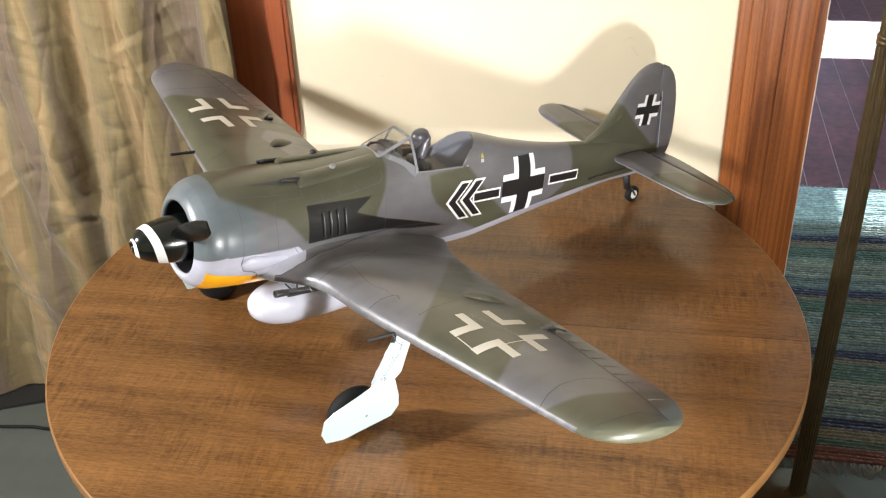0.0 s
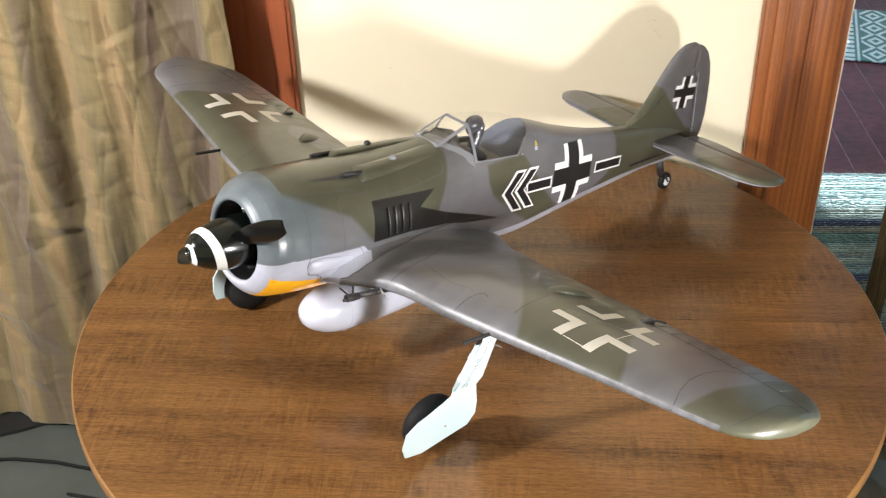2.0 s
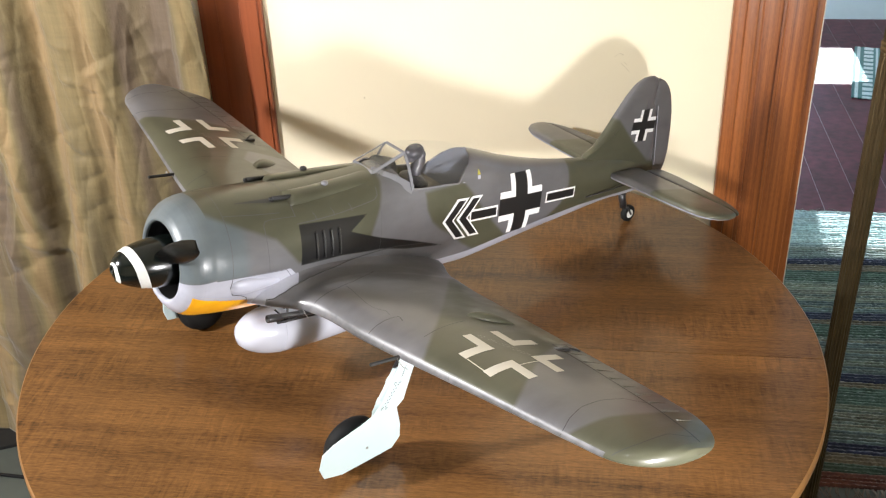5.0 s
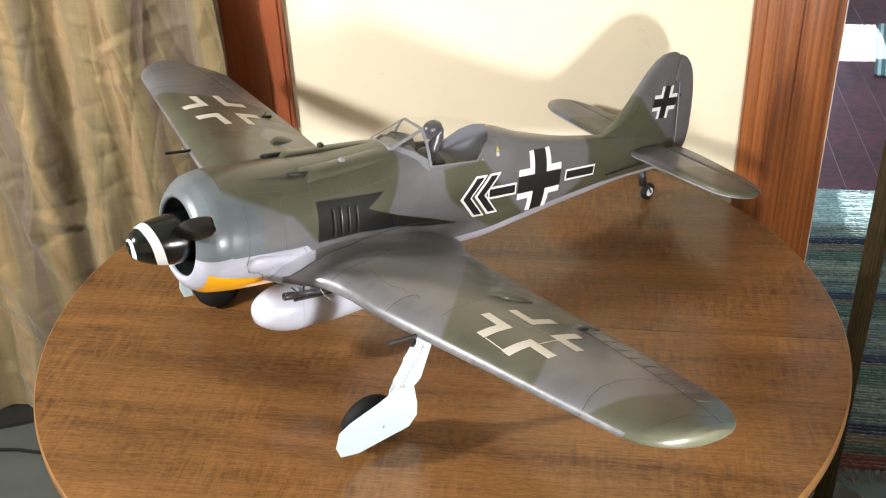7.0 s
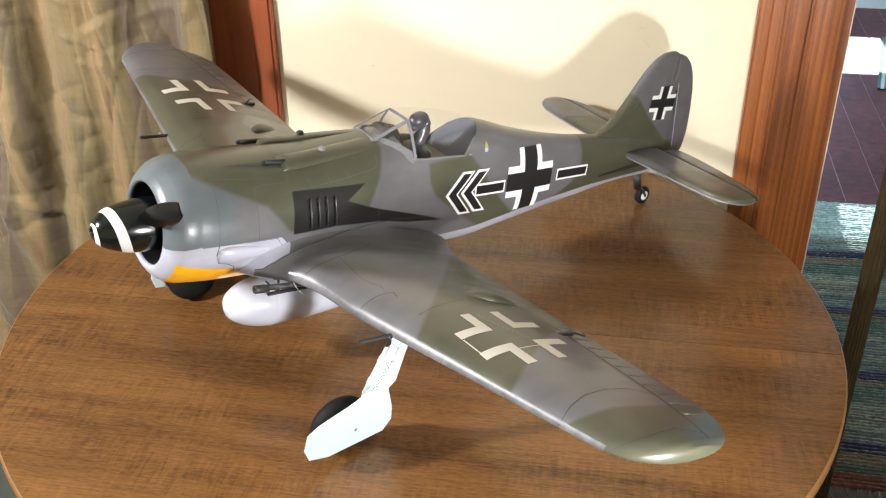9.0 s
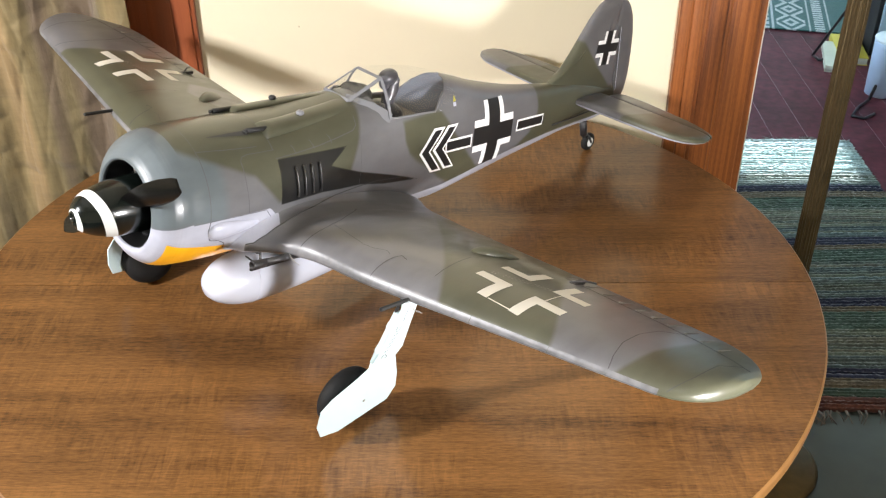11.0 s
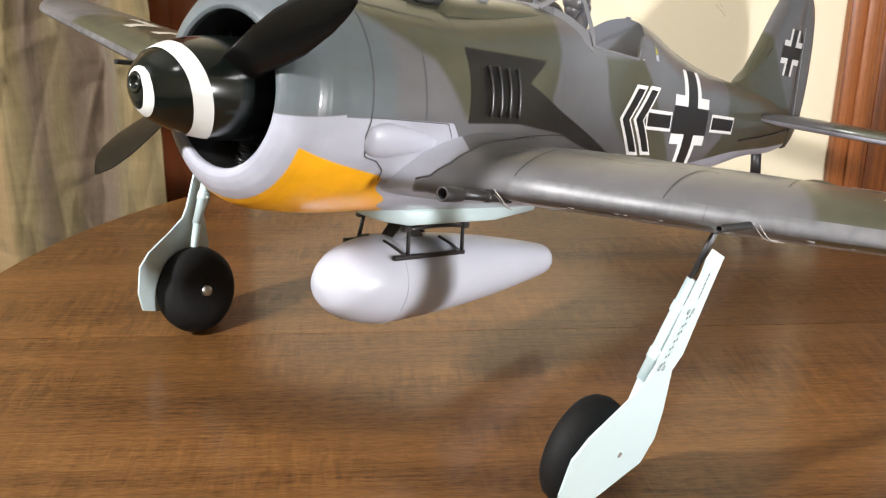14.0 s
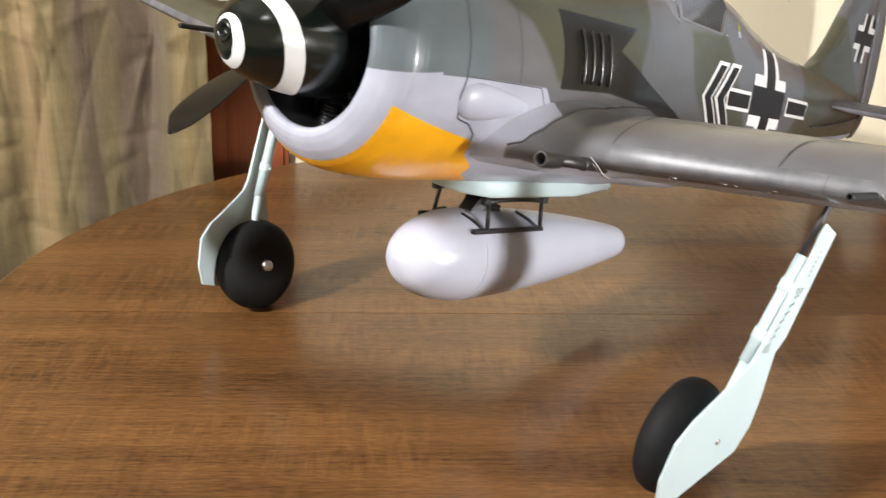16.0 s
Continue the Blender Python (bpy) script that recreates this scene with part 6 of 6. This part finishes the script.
def patterned_rug():
    nu, nv = 340, 200
    x = np.linspace(0.0, 1.2, nu)[:, None] + np.zeros((1, nv))
    y = np.linspace(0.0, 0.68, nv)[None, :] + np.zeros((nu, 1))
    rng = np.random.default_rng(3)
    z = 0.009 + rng.normal(0, 0.0006, (nu, nv))
    green = np.array((0.028, 0.105, 0.095))
    cream = np.array((0.46, 0.50, 0.49))
    u = x
    tri = np.abs(((y / 0.055) % 1) - 0.5) * 2
    dia = np.abs(((y / 0.17) % 1) - 0.5) * 2
    white = (u > 0.012) & (u < 0.028)
    white |= (u > 0.045) & (u < 0.085) & (tri > 0.35)
    white |= (u > 0.098) & (u < 0.108)
    r = np.abs(u - 0.180) / 0.062
    white |= (r < 1) & ~((r + dia < 1.0) & (r + dia > 0.62)) & ~(r + dia < 0.28) & (r + dia < 1.35)
    white |= (u > 0.255) & (u < 0.265)
    white |= (u > 0.280) & (u < 0.325) & (np.abs(tri - 0.5) > 0.18)
    white |= (u > 0.340) & (u < 0.350)
    white |= (np.abs(u - 0.70) / 0.10 + dia < 0.5)
    C = np.where(white[..., None], cream, green)
    me = grid_mesh("patterned_rug", np.stack([x, y, z], -1))
    colours(me, C.reshape(-1, 3))
    ob = put("patterned_rug", me, attr_mat("green_weave", 0.85))
    so = ob.modifiers.new("thickness", "SOLIDIFY")
    so.thickness, so.offset = 0.006, -1
    ob.matrix_world = ROOM @ pose(0.86, 2.345, 0, 0, 0, -12.5)
    tagged(ob, "dark green rug with cream diamond and zigzag pattern", "rug")


patterned_rug()


def bucket():
    e = tagged(new("plastic_bucket"), "translucent pale blue-white plastic bucket with a domed lid on the floor", "bucket")
    e.matrix_world = ROOM @ pose(1.195, 1.655, 0)
    up = Matrix.Rotation(radians(-90), 4, "Y")
    pl = mat("pale_blue_plastic", (0.44, 0.52, 0.68), 0.4, var=0.1)
    part("body", lathe_bm(bmesh.new(), [(0.0, 0.048), (0.004, 0.055), (0.20, 0.059), (0.225, 0.059)], 40, up), pl, e)
    part("lid", lathe_bm(bmesh.new(), [(0.218, 0.059), (0.220, 0.061), (0.228, 0.061), (0.236, 0.053), (0.246, 0.024), (0.250, 0.012), (0.268, 0.009), (0.272, 0.004)], 40, up), mat("white_plastic", (0.62, 0.66, 0.70), 0.4), e, "white domed lid with a knob")


bucket()


def book(x, y, z, rz, w, d, h, cover, label):
    e = tagged(new("book"), label, "book", "books on the floor")
    e.matrix_world = ROOM @ pose(x, y, z, 0, 0, rz)
    cm = mat("book_cover", cover, 0.4, var=0.1)
    pm = mat("book_paper", (0.6, 0.58, 0.5), 0.8, var=0.1)
    part("cover", box_bm(box_bm(bmesh.new(), (-w / 2, -d / 2, 0), (w / 2, d / 2, 0.002), 0.0005), (-w / 2, -d / 2, h - 0.002), (w / 2, d / 2, h), 0.0005), cm, e)
    part("spine", box_bm(bmesh.new(), (-w / 2 - 0.002, -d / 2, 0.0), (-w / 2, d / 2, h), 0.0005), cm, e)
    part("pages", box_bm(bmesh.new(), (-w / 2 + 0.001, -d / 2 + 0.003, 0.0025), (w / 2 - 0.003, d / 2 - 0.003, h - 0.0025)), pm, e, "cream page block")


book(1.205, 2.06, 0.0, -8, 0.11, 0.26, 0.032, (0.62, 0.50, 0.06), "yellow paperback book lying on the maroon floor")
book(1.118, 1.985, 0.0, -14, 0.075, 0.27, 0.028, (0.60, 0.60, 0.48), "pale yellow book lying on the maroon floor")
book(1.200, 2.05, 0.0322, -20, 0.075, 0.24, 0.022, (0.72, 0.70, 0.60), "white paperback on another book")


def metal_stand():
    e = tagged(new("folding_stand"), "black thin-rod folding stand on the maroon floor", "stand")
    e.matrix_world = ROOM
    m = M_GUN
    for a, b in (((1.133, 1.587, 0.006), (1.42, 1.90, 0.50)), ((1.045, 2.02, 0.006), (1.22, 1.84, 0.55)), ((1.22, 1.84, 0.55), (1.42, 1.90, 0.50))):
        part("rod", tube_bm(bmesh.new(), [a, b], 0.006, 10), m, e)
    for x, y in ((1.133, 1.587), (1.045, 2.02)):
        part("foot_loop", tube_bm(bmesh.new(), [(x, y, 0.006), (x - 0.06, y - 0.06, 0.006), (x - 0.11, y - 0.14, 0.006), (x - 0.07, y - 0.16, 0.006), (x - 0.02, y - 0.12, 0.006)] if x > 1.1 else [(x, y, 0.006), (x + 0.01, y - 0.05, 0.006), (x + 0.04, y - 0.04, 0.006)], 0.005, 8), m, e)


metal_stand()


def side_cabinet():
    e = tagged(new("side_cabinet"), "pale blue cabinet with dark side and grey-brown top", "cabinet")
    e.matrix_world = ROOM @ pose(1.27, 2.0, 0.0)
    blue = mat("pale_blue_cabinet_paint", (0.42, 0.56, 0.66), 0.5, var=0.15, scale=14)
    part("side_panel", box_bm(bmesh.new(), (0.0, 0.006, 0.010), (0.018, 0.22, 0.494), 0.002), M_DARK, e, "near-black side panel")
    part("front_panel", box_bm(bmesh.new(), (0.0185, 0.0, 0.010), (0.090, 0.018, 0.494), 0.003), blue, e)
    part("front_panel", box_bm(bmesh.new(), (0.0925, 0.002, 0.010), (0.47, 0.020, 0.494), 0.003), mat("slate_blue_cabinet_paint", (0.20, 0.28, 0.38), 0.5, var=0.15, scale=14), e, "slate blue door")
    part("back_panel", box_bm(bmesh.new(), (0.0185, 0.20, 0.010), (0.47, 0.22, 0.494), 0.002), M_DARK, e)
    part("top_slab", box_bm(bmesh.new(), (-0.004, -0.006, 0.4945), (0.48, 0.226, 0.570), 0.004), mat("grey_brown_slab", (0.085, 0.080, 0.070), 0.6, var=0.3, scale=25), e, "grey-brown thick top")


side_cabinet()


def plant_pot():
    e = tagged(new("plant_pot"), "turquoise glazed pot with a dark spot and thin stems", "plant pot")
    e.matrix_world = ROOM @ pose(1.335, 2.06, 0.5704)
    up = Matrix.Rotation(radians(-90), 4, "Y")
    part("pot", lathe_bm(bmesh.new(), [(0.0, 0.050), (0.006, 0.056), (0.05, 0.068), (0.09, 0.062), (0.105, 0.055), (0.105, 0.049), (0.08, 0.05), (0.075, 0.001)], 40, up, False), mat("turquoise_glaze", (0.32, 0.56, 0.60), 0.25, var=0.15, scale=30, coat=0.4), e)
    bm = bmesh.new()
    bmesh.ops.create_uvsphere(bm, u_segments=16, v_segments=10, radius=0.017, matrix=Matrix.Translation((-0.012, -0.0645, 0.052)) @ Matrix.Diagonal((1.3, 0.25, 0.7, 1)))
    part("spot", bm, M_DARK, e, "dark oval spot")
    rng = random.Random(5)
    for k in range(11):
        a = rng.uniform(0, 6.283)
        d = Vector((math.cos(a), math.sin(a), 0))
        part("stem", tube_bm(bmesh.new(), [d * 0.02 + Vector((0, 0, 0.07)), d * 0.035 + Vector((0, 0, 0.13)), d * rng.uniform(0.04, 0.08) + Vector((0, 0, rng.uniform(0.17, 0.22)))], 0.0035, 6, True, 0.001), mat("grey_green_stem", (0.10, 0.14, 0.12), 0.6) if k == 0 else bpy.data.materials["grey_green_stem"], e)


plant_pot()


def cable():
    bm = tube_bm(bmesh.new(), [(-1.55, -0.42, 0.004), (-1.3, -0.46, 0.004), (-1.1, -0.42, 0.004), (-0.8, -0.52, 0.004)], 0.004, 8)
    ob = part("power_cable", bm, M_DARK)
    ob.matrix_world = ROOM
    tagged(ob, "thin black power cable lying on the grey floor", "cable")


cable()
